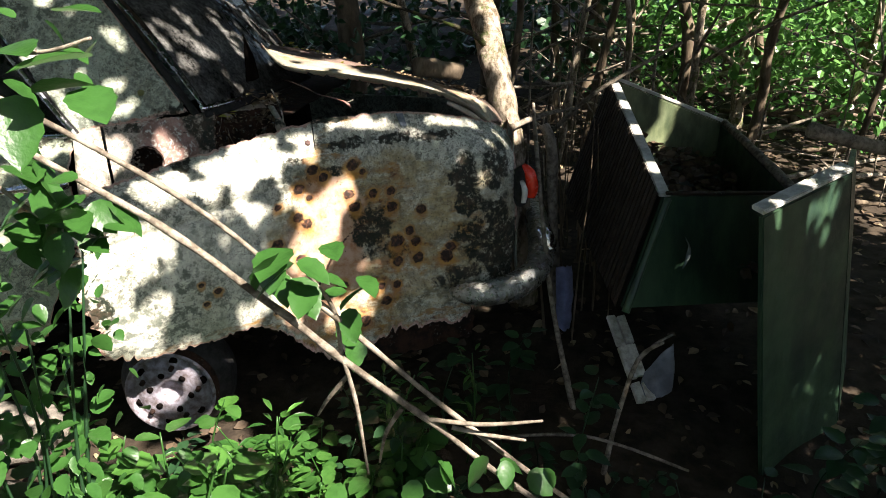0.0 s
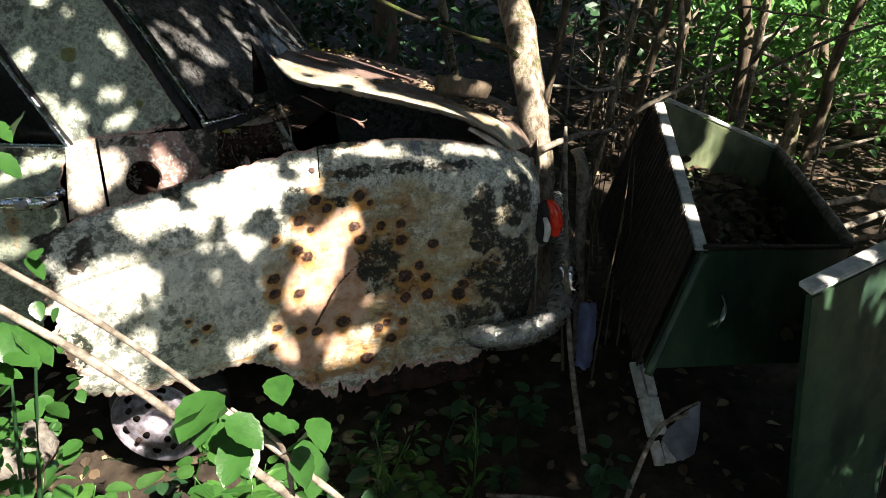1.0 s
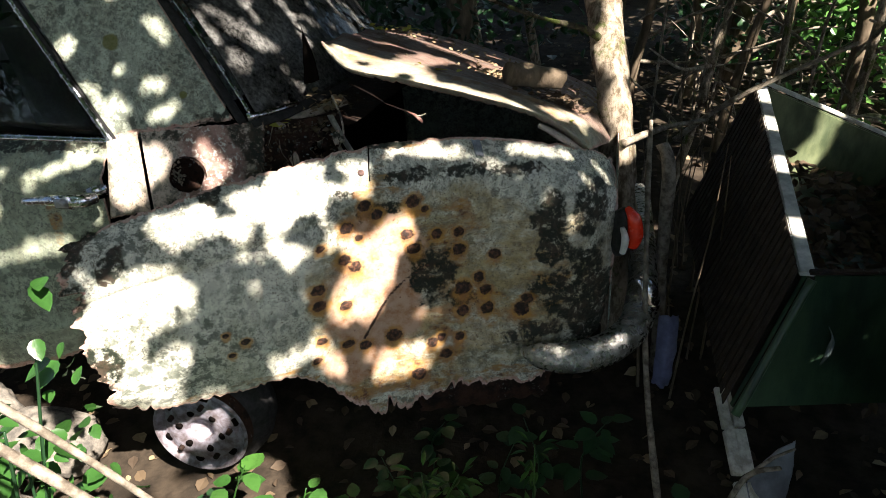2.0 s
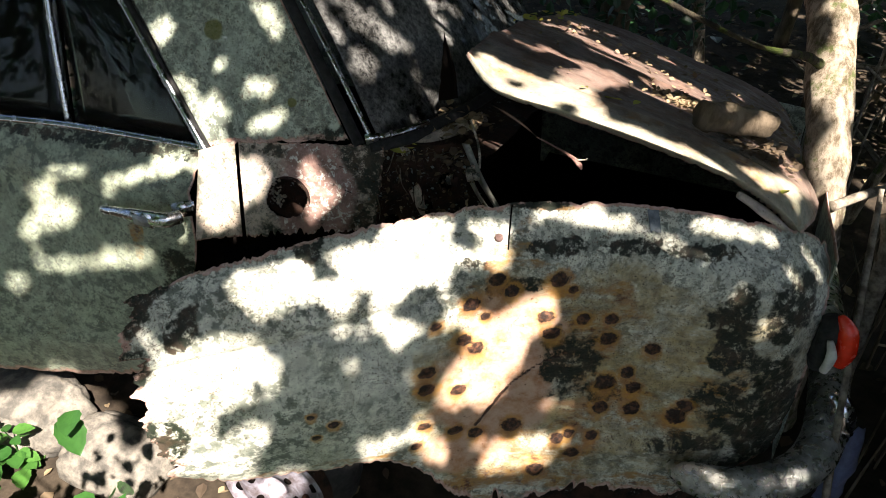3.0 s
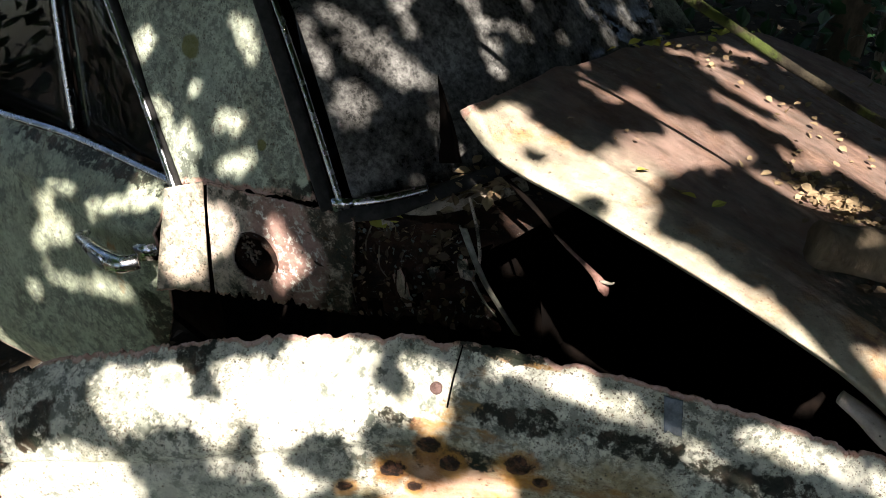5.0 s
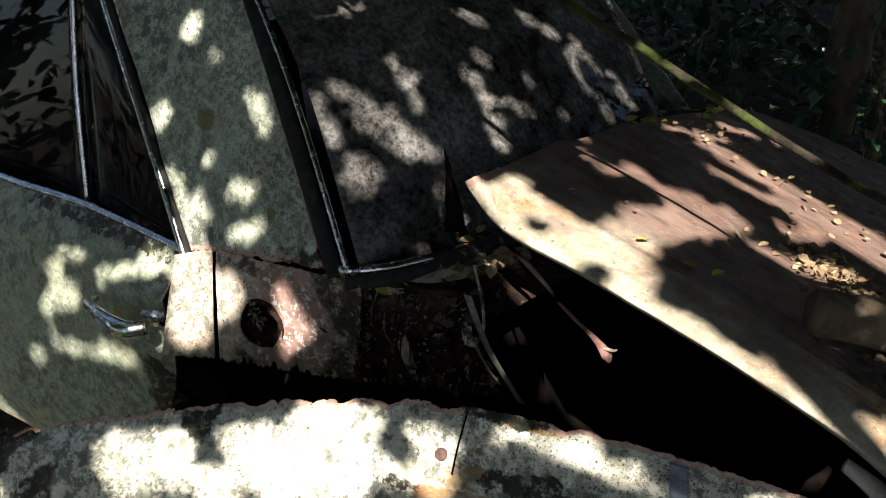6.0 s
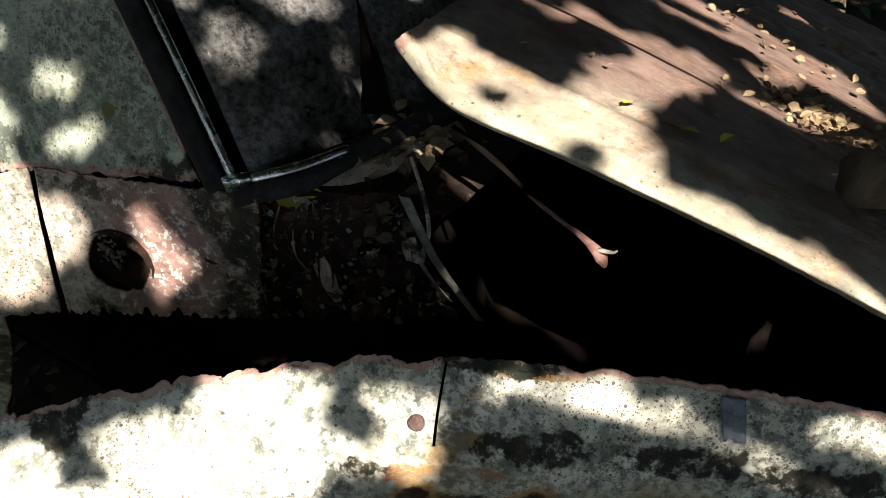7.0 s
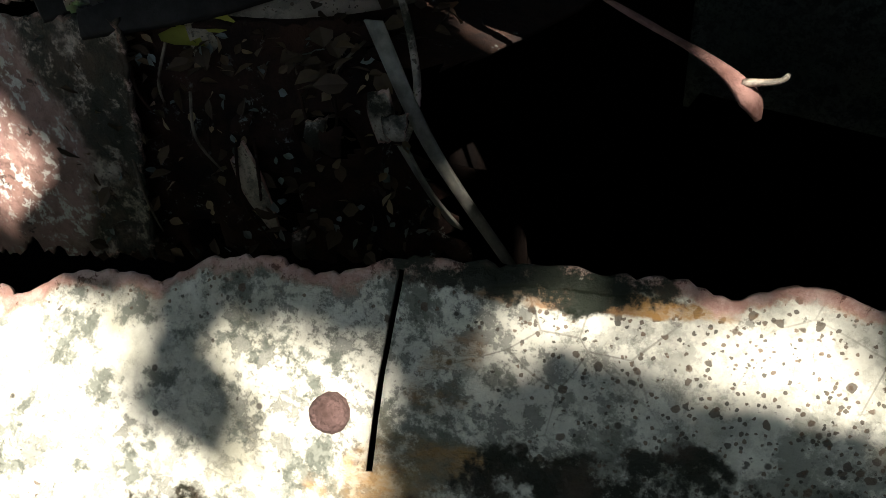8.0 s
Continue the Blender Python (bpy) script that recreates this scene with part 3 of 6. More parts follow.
# rust blisters on the wing: x, z and radius
BLISTERS = [(-0.364, 0.869, 0.015), (-0.337, 0.842, 0.013), (-0.256, 0.862, 0.017), (-0.229, 0.839, 0.01), (-0.201, 0.765, 0.014), (-0.15, 0.762, 0.013), (-0.15, 0.71, 0.017), (-0.06, 0.689, 0.016), (-0.099, 0.622, 0.014), (-0.138, 0.596, 0.021), (-0.079, 0.584, 0.015), (-0.074, 0.53, 0.017), (-0.137, 0.528, 0.016), (-0.271, 0.777, 0.015), (-0.256, 0.732, 0.016), (0.019, 0.528, 0.022), (0.033, 0.557, 0.016), (-0.209, 0.447, 0.013), (-0.174, 0.409, 0.017), (-0.189, 0.459, 0.012), (-0.244, 0.352, 0.019), (-0.462, 0.679, 0.015), (-0.46, 0.635, 0.014), (-0.464, 0.526, 0.012), (-0.478, 0.469, 0.01), (-0.455, 0.785, 0.01), (-0.408, 0.74, 0.015), (-0.402, 0.823, 0.014)]
BLISTERS += [(-0.387, 0.714, 0.014), (-0.377, 0.79, 0.009), (-0.409, 0.61, 0.014), (-0.411, 0.493, 0.013), (-0.374, 0.474, 0.013), (-0.603, 0.601, 0.009), (-0.637, 0.632, 0.007), (-0.633, 0.57, 0.007), (-0.306, 0.485, 0.018), (-0.141, 0.453, 0.012)]
SCRATCH = [(-0.376, 0.495), (-0.349, 0.548), (-0.318, 0.605), (-0.274, 0.650), (-0.224, 0.678)]


def blister_wing(bm):
    """Raises the rust blisters and a curved scratch, and marks them with their stained rims."""
    bm.verts.ensure_lookup_table()
    scab, halo = bm.verts.layers.float.new("scab"), bm.verts.layers.float.new("halo")
    xz = np.array([(v.co.x, v.co.z) for v in bm.verts])
    core, rim = np.zeros(len(xz)), np.zeros(len(xz))
    for bx, bz, r in BLISTERS:
        dx, dz = xz[:, 0] - bx, xz[:, 1] - bz
        core = np.maximum(core, np.clip(1.5 - np.hypot(dx, dz) / r, 0, 1))
        rim = np.maximum(rim, np.clip(1.35 - np.hypot(dx, np.where(dz < 0, dz * 0.6, dz)) / (1.9 * r), 0, 1))
    for (ax, az), (bx, bz) in zip(SCRATCH, SCRATCH[1:]):
        d = np.array((bx - ax, bz - az))
        f = np.clip(((xz - (ax, az)) @ d) / (d @ d), 0, 1)
        far = np.hypot(*(xz - np.array((ax, az)) - f[:, None] * d).T)
        core = np.maximum(core, np.clip(1.25 - far / 0.0045, 0, 0.8))
    for v, c, h in zip(bm.verts, core, rim):
        v[scab], v[halo] = c, h
        if c > 0:
            v.co += Vector((0.25, -0.92, 0.3)) * 0.005 * c * (0.8 + 0.6 * fuzz(v.co.x, v.co.y, v.co.z, 60, 2))


wing_bm = sheet(WING, 660, 168, 0.0, 1.0, (0.045, 0.09, 0.06, 0.03), 0.005, 1.0, wing_shape, 36.0, 0.070)
wing_bm.faces.ensure_lookup_table()
gone = {wing_bm.faces[333 * 168 + int(q)] for q in (3.0 + 0.25 * s for s in range(150))}
blister_wing(wing_bm)
wing_bm.faces.ensure_lookup_table()
bmesh.ops.delete(wing_bm, geom=list(gone), context="FACES")
wing = part("rear_wing", wing_bm, M_WING, CAR, "loose cream rear wing, rust-blistered and torn along its edges", thick=0.003)
BOLT = spline([spline(r, 0.4950) for r in WING], 0.178)
part("wing_bolt", tube([BOLT + Vector((-0.002, 0.006, -0.002)), BOLT + Vector((0.002, -0.005, 0.004)), BOLT + Vector((0.004, -0.009, 0.006))], [0.0085, 0.0080, 0.0035], 12, 0.45), M_BOLT, wing)
FIL = Vector((0.002, -0.0045, 0.003))
part("weld_patch", sheet([[spline([spline(r, u) for r in WING], v) + FIL for u in (0.632, 0.638, 0.644)] for v in (0.04, 0.10, 0.16)], 8, 8, ragged=(0.1, 0.2, 0.05, 0.3)), M_FILLER, wing, "blue-grey filler patch", thick=0.002)

# inner body behind the wing


def flat_panel(name, corners, material, parent, ragged=(0, 0, 0, 0), n=30, dents=0.003, seed=0.0, label="", thick=0.003, holes=()):
    a, b, c, d = [Vector(p) for p in corners]
    bm = sheet([[a, a.lerp(b, 0.5), b], [d.lerp(a, 0.5), (a + b + c + d) / 4, c.lerp(b, 0.5)], [d, d.lerp(c, 0.5), c]], n, n, 0, 1, ragged, dents, seed)
    for centre, r in holes:
        gone = [f for f in bm.faces if (f.calc_center_median() - Vector(centre)).length < r * (1 + 0.22 * fuzz(*f.calc_center_median(), 28, 3))]
        bmesh.ops.delete(bm, geom=gone, context="FACES")
    return part(name, bm, material, parent, label, thick=thick)


pillar = flat_panel("rear_pillar", [(-1.46, 2.13, 1.46), (-1.165, 2.255, 1.50), (-0.775, 2.085, 1.000), (-1.085, 1.990, 0.960)], M_BODY, CAR,
                    (0, 0.035, 0, 0.015), 60, 0.003, 3.0, "pale wide rear pillar with lichen")
flat_panel("jamb_panel", [(-1.090, 1.958, 0.966), (-1.026, 2.006, 0.982), (-0.994, 1.940, 0.772), (-1.067, 1.868, 0.782)], M_PALE, CAR, (0, 0.08, 0, 0), 24, 0.003, 5.0, "cream door jamb panel")
flat_panel("filler_panel", [(-1.018, 2.010, 0.984), (-0.695, 2.104, 1.000), (-0.715, 2.068, 0.790), (-0.987, 1.945, 0.766)], M_JAMB, CAR, (0.06, 0.20, 0, 0.04), 110, 0.004, 6.0,
           "rusty cream panel round the open fuel filler", holes=[((-0.905, 2.005, 0.862), 0.047)])
bm = bmesh.new()
for r, dy in ((0.052, 0.004), (0.051, 0.018), (0.049, 0.055), (0.030, 0.062), (0.012, 0.060)):
    for s in range(28):
        an = 2 * math.pi * s / 28
        x, z = math.cos(an) * r, math.sin(an) * r
        bm.verts.new((-0.905 + x, 2.003 + dy + 0.22 * x + 0.006 * fuzz(x, z, r, 60), 0.862 + z))
bm.verts.ensure_lookup_table()
for k in range(4):
    for s in range(28):
        bm.faces.new([bm.verts[k * 28 + s], bm.verts[k * 28 + (s + 1) % 28], bm.verts[k * 28 + 28 + (s + 1) % 28], bm.verts[k * 28 + 28 + s]])
bm.faces.new(bm.verts[112:140])
cup = part("filler_cup", bm, M_RUST, CAR, "rusted filler recess with debris")
cg = random.Random(41)
bm = bmesh.new()
for _ in range(45):
    an, d = cg.uniform(2.2, 4.3), 0.044 * math.sqrt(cg.random())
    x, z = math.cos(an) * d - 0.010, math.sin(an) * d
    bit = bmesh.ops.create_icosphere(bm, subdivisions=1, radius=cg.uniform(0.0025, 0.0065), matrix=Matrix.Translation((-0.905 + x, 2.024 + 0.22 * x + cg.uniform(-0.004, 0.012), 0.862 + z)) @ Matrix.Rotation(cg.uniform(0, 6), 4, "Y") @ Matrix.Diagonal((1.0, 0.45, cg.uniform(0.4, 1.1), 1)))
    for vv in bit["verts"]:
        vv.co += Vector((cg.uniform(-1, 1), cg.uniform(-1, 1), cg.uniform(-1, 1))) * 0.0018
part("debris", bm, M_CUP, cup, "pale flaked debris", smooth=False)
# Arch sheet in the near-black colour, as painted shade behind the wing.
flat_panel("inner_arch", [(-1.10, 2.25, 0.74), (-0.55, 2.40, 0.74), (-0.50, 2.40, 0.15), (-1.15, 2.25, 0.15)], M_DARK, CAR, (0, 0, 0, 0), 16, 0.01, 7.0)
flat_panel("deck_side", [(-0.80, 2.085, 0.985), (-0.56, 2.21, 0.985), (-0.47, 2.20, 0.80), (-0.80, 2.05, 0.76)], M_RUST, CAR, (0.12, 0.22, 0.05, 0.2), 50, 0.012, 8.0,
           "rusted torn sheet metal below the rear window", holes=[((-0.63, 2.15, 0.83), 0.022), ((-0.58, 2.17, 0.90), 0.02), ((-0.69, 2.11, 0.80), 0.018)])
flat_panel("rear_deck", [(-0.73, 2.12, 0.99), (-0.82, 3.35, 0.86), (-0.52, 3.35, 0.80), (-0.50, 2.22, 0.95)], M_RUST, CAR, (0.05, 0.1, 0.1, 0), 40, 0.014, 9.0, "rusted parcel deck under litter")
# boot: floor and bulkhead near black, the boot's shade put into their colour
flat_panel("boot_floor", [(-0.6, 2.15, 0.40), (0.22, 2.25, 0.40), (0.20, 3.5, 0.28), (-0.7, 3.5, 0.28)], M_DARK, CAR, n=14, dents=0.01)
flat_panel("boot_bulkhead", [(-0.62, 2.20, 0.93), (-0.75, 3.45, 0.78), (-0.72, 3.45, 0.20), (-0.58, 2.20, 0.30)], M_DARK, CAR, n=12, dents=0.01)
flat_panel("far_wing", [(-2.2, 3.52, 0.80), (0.20, 3.50, 0.66), (0.22, 3.52, 0.15), (-2.2, 3.55, 0.2)], M_BODY, CAR, n=14, dents=0.01)
flat_panel("tail_panel", [(0.235, 2.26, 0.88), (0.20, 3.48, 0.68), (0.23, 3.48, 0.25), (0.26, 2.20, 0.33)], M_BODY, CAR, (0.03, 0, 0, 0), 24, 0.006, 12.0)
flat_panel("inner_valance", [(-0.30, 1.98, 0.36), (0.12, 2.14, 0.36), (0.10, 2.10, 0.18), (-0.26, 1.96, 0.16)], M_RUST, CAR, (0, 0.2, 0.1, 0.1), 24, 0.01, 13.0)
# cabin shell: roof, far side and seat back close the car; inner faces painted shade-black
roof = sheet([[(-2.9, 2.12, 1.42), (-2.1, 2.14, 1.50), (-1.46, 2.13, 1.46)], [(-2.9, 2.5, 1.46), (-2.1, 2.5, 1.54), (-1.30, 2.4, 1.50)], [(-2.9, 3.0, 1.43), (-2.1, 3.0, 1.5), (-1.22, 3.0, 1.44)],
              [(-2.9, 3.45, 1.28), (-2.1, 3.45, 1.35), (-1.46, 3.42, 1.30)]], 24, 20)
part("roof", roof, M_BODY, CAR, thick=0.004)
flat_panel("far_pillar", [(-1.46, 3.42, 1.30), (-1.20, 3.33, 1.32), (-0.80, 3.42, 0.85), (-1.15, 3.50, 0.80)], M_BODY, CAR, n=12)
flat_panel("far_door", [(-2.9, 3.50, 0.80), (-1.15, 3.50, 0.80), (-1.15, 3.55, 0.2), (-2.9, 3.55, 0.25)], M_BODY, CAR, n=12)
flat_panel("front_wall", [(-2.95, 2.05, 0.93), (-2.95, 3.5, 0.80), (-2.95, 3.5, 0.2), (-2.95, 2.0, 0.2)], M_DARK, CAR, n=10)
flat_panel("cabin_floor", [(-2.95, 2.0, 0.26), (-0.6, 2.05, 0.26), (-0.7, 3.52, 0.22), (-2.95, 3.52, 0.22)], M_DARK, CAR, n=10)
part("rear_seat", sheet([[(-1.55, 2.15, 0.55), (-1.6, 2.8, 0.5), (-1.65, 3.4, 0.42)], [(-1.15, 2.13, 0.60), (-1.2, 2.8, 0.55), (-1.25, 3.4, 0.47)], [(-0.95, 2.16, 0.92), (-1.0, 2.8, 0.86), (-1.05, 3.35, 0.76)]], 12, 12), M_DARK, CAR, "rear seat in painted near-black cabin shade", thick=0.05)

# rear window: frame, chrome and dusty glass
GA, GB = Vector((-0.734, 2.102, 1.003)), Vector((-1.19, 2.262, 1.52))
ACROSS = Vector((0.12, 0.86, -0.10))
rear_window = part("rear_window", sheet([[GA + Vector((0.01, 0.02, 0)), GA.lerp(GB, 0.5) + Vector((0.02, 0.03, 0.02)), GB],
                                         [GA + ACROSS * 0.5 + Vector((0.05, 0, 0)), GA.lerp(GB, 0.5) + ACROSS * 0.5 + Vector((0.07, 0, 0.03)), GB + ACROSS * 0.5],
                                         [GA + ACROSS * 1.05, GA.lerp(GB, 0.5) + ACROSS * 1.05, GB + ACROSS]], 30, 20), M_RGLASS, CAR, "dusty rear window", thick=0.005)
NG = Vector((0.62, -0.36, 0.70)).normalized()
part("window_seal", strip([GA + Vector((-0.02, -0.012, -0.012)), GA.lerp(GB, 0.5) + Vector((-0.005, -0.005, 0.003)), GB], 0.027, 0.007, NG, 40), M_RUBBER, rear_window)
part("chrome_strip", strip([GA + NG * 0.008, GA.lerp(GB, 0.5) + NG * 0.012 + Vector((0.01, 0.01, 0)), GB + NG * 0.008], 0.011, 0.006, NG, 40), M_CHROME, rear_window, "dulled chrome strip")
LOW = [GA + NG * 0.008, GA + Vector((0.05, 0.06, 0.002)) + NG * 0.008, Vector((-0.655, 2.227, 1.003)) + NG * 0.006]
part("lower_seal", strip([LOW[0] + Vector((0.0, -0.01, -0.016)), LOW[1] + Vector((0.01, -0.01, -0.014)), LOW[2] + Vector((0.0, -0.0, -0.014)), Vector((-0.60, 2.45, 0.985)), Vector((-0.60, 2.9, 0.93))], 0.026, 0.008, NG, 40), M_RUBBER, rear_window)
part("chrome_strip", strip([LOW[0].lerp(LOW[1], 0.25), LOW[1], LOW[2]], 0.015, 0.007, NG, 20), M_CHROME, rear_window, "dulled chrome strip")
part("gutter", strip([GA + Vector((0.05, 0.04, -0.034)), GA + Vector((0.075, 0.08, -0.033)), Vector((-0.635, 2.235, 0.968)), Vector((-0.585, 2.40, 0.955))], 0.030, 0.010, (0.5, -0.3, 0.8), 30), M_PALE, rear_window, "pale gutter below the window")
part("chrome_corner", slab([LOW[0] + Vector(p) for p in ((-0.014, -0.008, 0.012), (-0.006, -0.012, -0.010), (0.022, 0.022, -0.008), (0.012, 0.022, 0.008))], 0.006, 0.002), M_CHROME, rear_window)

# rear door
DOOR_A = [(-2.20, 1.80, 0.955), (-1.75, 1.87, 0.958), (-1.45, 1.935, 0.957), (-1.20, 1.970, 0.955), (-1.092, 1.985, 0.950)]
DOOR_B = [(-2.20, 1.75, 0.92), (-1.75, 1.82, 0.92), (-1.45, 1.885, 0.915), (-1.20, 1.92, 0.915), (-1.095, 1.945, 0.915)]
DOOR_C = [(-2.20, 1.72, 0.86), (-1.75, 1.79, 0.86), (-1.45, 1.853, 0.86), (-1.20, 1.885, 0.86), (-1.10, 1.915, 0.86)]
DOOR_D = [(-2.20, 1.65, 0.70), (-1.75, 1.73, 0.69), (-1.45, 1.81, 0.69), (-1.20, 1.86, 0.69), (-1.11, 1.90, 0.70)]
DOOR_E = [(-2.15, 1.60, 0.53), (-1.75, 1.69, 0.53), (-1.45, 1.77, 0.53), (-1.24, 1.83, 0.54), (-1.16, 1.87, 0.56)]
DOOR_F = [(-2.10, 1.58, 0.36), (-1.75, 1.67, 0.375), (-1.45, 1.755, 0.40), (-1.30, 1.80, 0.41), (-1.22, 1.83, 0.43)]
DOOR_G = [(-2.10, 1.60, 0.24), (-1.75, 1.69, 0.25), (-1.45, 1.77, 0.28), (-1.33, 1.81, 0.30), (-1.27, 1.84, 0.33)]
DOOR = [DOOR_A, DOOR_B, DOOR_C, DOOR_D, DOOR_E, DOOR_F, DOOR_G]


def door_shape(u, v):
    return Vector((0, -1, 0.2)) * (0.006 * math.exp(-((v - 0.30) / 0.02) ** 2) + 0.008 * math.exp(-((v - 0.80) / 0.015) ** 2))


door = part("rear_door", sheet(DOOR, 60, 60, 0.12, 1.0, (0.0, 0.05, 0.0, 0.03), 0.003, 20.0, door_shape), M_DOOR, CAR, "grey-green weathered rear door", thick=0.004)
flat_panel("door_inner", [(-2.15, 2.0, 0.94), (-1.10, 2.02, 0.94), (-1.14, 1.99, 0.45), (-2.15, 1.97, 0.4)], M_DARK, door, n=8)
handle = part("door_handle", tube([(-1.300, 1.850, 0.826), (-1.285, 1.828, 0.834), (-1.24, 1.824, 0.842), (-1.19, 1.822, 0.850), (-1.14, 1.826, 0.852), (-1.105, 1.838, 0.850), (-1.090, 1.865, 0.848)],
                                  [0.006, 0.010, 0.012, 0.015, 0.0175, 0.0175, 0.015], 18, 0, 48, 1.0), M_CHROME, door, "chrome door handle")
part("push_button", slab([(-1.172, 1.805, 0.838), (-1.132, 1.808, 0.839), (-1.132, 1.806, 0.866), (-1.172, 1.803, 0.865)], -0.006, 0.0025), M_GREY, handle, "square grey push button")
part("button_surround", slab([(-1.180, 1.811, 0.832), (-1.124, 1.814, 0.833), (-1.124, 1.811, 0.872), (-1.180, 1.808, 0.871)], -0.006, 0.0025), M_CHROME, handle)
part("handle_plate", slab([(-1.118, 1.868, 0.828), (-1.078, 1.898, 0.832), (-1.078, 1.898, 0.872), (-1.118, 1.868, 0.868)], -0.010, 0.004), M_CHROME, handle)
part("belt_moulding", strip([(-2.2, 1.80, 0.958), (-1.75, 1.868, 0.960), (-1.46, 1.935, 0.960), (-1.10, 1.988, 0.955)], 0.018, 0.008, (0, -0.8, 0.6), 40), M_CHROME, door, "dull chrome belt moulding")
part("window_frame", strip([(-1.085, 1.978, 0.952), (-1.24, 2.035, 1.135), (-1.47, 2.115, 1.43)], 0.018, 0.012, (0.22, -0.86, 0.45), 40), M_CHROME, door, "chrome window frame")
part("window_frame", strip([(-1.074, 1.981, 0.945), (-1.225, 2.037, 1.125), (-1.452, 2.117, 1.43)], 0.014, 0.012, (0.22, -0.86, 0.45), 40), M_RUBBER, door)
part("window_divider", strip([(-1.468, 1.950, 0.962), (-1.505, 2.02, 1.20), (-1.53, 2.10, 1.44)], 0.015, 0.010, (0, -0.92, 0.4), 30), M_CHROME, door, "chrome window divider")
part("quarter_glass", sheet([[(-1.465, 1.965, 0.955), (-1.28, 1.975, 0.955), (-1.10, 1.992, 0.955)], [(-1.51, 2.10, 1.44), (-1.49, 2.11, 1.44), (-1.475, 2.122, 1.44)]], 8, 8), M_GLASS, door, "grimy quarter light", thick=0.004)
part("door_glass", sheet([[(-2.15, 1.83, 0.955), (-1.809, 1.8925, 0.955), (-1.468, 1.955, 0.955)], [(-2.1, 2.05, 1.44), (-1.8125, 2.0775, 1.44), (-1.525, 2.105, 1.44)]], 8, 8), M_GLASS, door, "grimy door glass", thick=0.004)
flat_panel("front_door", [(-2.95, 1.70, 0.95), (-2.12, 1.81, 0.955), (-2.05, 1.62, 0.30), (-2.95, 1.5, 0.28)], M_DOOR, CAR, n=10)

# boot lid, lifted at its hinge side: rails from the near flange across to the far side, each from hinge to tail
LID_A = [(-0.530, 2.250, 1.120), (-0.492, 2.262, 1.088), (-0.348, 2.268, 1.062), (-0.167, 2.268, 1.033), (0.007, 2.268, 0.992), (0.100, 2.272, 0.940), (0.145, 2.285, 0.900)]
LID_B = [(-0.558, 2.224, 1.172), (-0.502, 2.243, 1.106), (-0.350, 2.249, 1.082), (-0.168, 2.250, 1.052), (0.008, 2.250, 1.012), (0.106, 2.256, 0.958), (0.152, 2.275, 0.910)]
LID_C = [(-0.566, 2.235, 1.180), (-0.508, 2.253, 1.117), (-0.352, 2.258, 1.090), (-0.170, 2.259, 1.059), (0.010, 2.259, 1.018), (0.112, 2.265, 0.963), (0.160, 2.285, 0.908)]
LID_D = [(-0.600, 2.340, 1.145), (-0.520, 2.350, 1.120), (-0.362, 2.350, 1.088), (-0.172, 2.350, 1.052), (0.018, 2.350, 1.006), (0.130, 2.356, 0.952), (0.184, 2.38, 0.882)]
LID_E = [(-0.618, 2.480, 1.122), (-0.530, 2.480, 1.102), (-0.380, 2.480, 1.070), (-0.178, 2.480, 1.020), (0.020, 2.480, 0.968), (0.142, 2.48, 0.915), (0.198, 2.50, 0.840)]
LID_F = [(-0.632, 2.75, 1.066), (-0.53, 2.75, 1.046), (-0.40, 2.75, 1.012), (-0.185, 2.75, 0.950), (0.02, 2.75, 0.893), (0.143, 2.75, 0.840), (0.200, 2.77, 0.762)]
LID_G = [(-0.645, 3.05, 0.996), (-0.54, 3.05, 0.974), (-0.42, 3.05, 0.942), (-0.19, 3.05, 0.878), (0.01, 3.05, 0.820), (0.135, 3.05, 0.766), (0.190, 3.07, 0.690)]
LID_H = [(-0.62, 3.42, 0.890), (-0.54, 3.44, 0.870), (-0.42, 3.46, 0.840), (-0.19, 3.48, 0.770), (0.0, 3.48, 0.715), (0.11, 3.46, 0.670), (0.165, 3.42, 0.600)]
LID = [LID_A, LID_B, LID_C, LID_D, LID_E, LID_F, LID_G, LID_H]


def lid_shape(u, v):
    ridge = 0.010 * math.exp(-((v - 0.60) / 0.02) ** 2) + 0.010 * math.exp(-((v - 0.72) / 0.02) ** 2) + 0.006 * math.exp(-((v - 0.42) / 0.010) ** 2)
    return Vector((0.3, 0, 0.95)) * ridge


lid = part("boot_lid", sheet(LID, 150, 120, 0, 1, (0.13, 0.02, 0.01, 0.02), 0.003, 30.0, lid_shape, 34.0, 0.11), M_LID, CAR, "rusty boot lid sprung open at the hinge", thick=0.003)
# Start of the brace is near black: the boot's shade is in its colour.
brace = part("lid_brace", tube([(-0.52, 2.27, 1.06), (-0.45, 2.26, 1.035), (-0.40, 2.25, 1.012)], [0.006, 0.005, 0.003], 7, 0.4, 20, 0.35), M_DARK, lid)
part("brace_end", tube([(-0.405, 2.25, 1.014), (-0.36, 2.238, 1.006), (-0.32, 2.23, 0.996), (-0.300, 2.226, 0.984), (-0.293, 2.224, 0.974)], [0.003, 0.004, 0.0055, 0.009, 0.003], 8, 1.1, 70, 0.4), M_PINK, brace, "pale torn end of the brace")
part("brace_end", tube([(-0.305, 2.227, 0.992), (-0.288, 2.225, 0.998), (-0.284, 2.225, 1.003)], [0.004, 0.003, 0.0015], 6, 0.5, 8, 0.5), M_JAMB, brace)
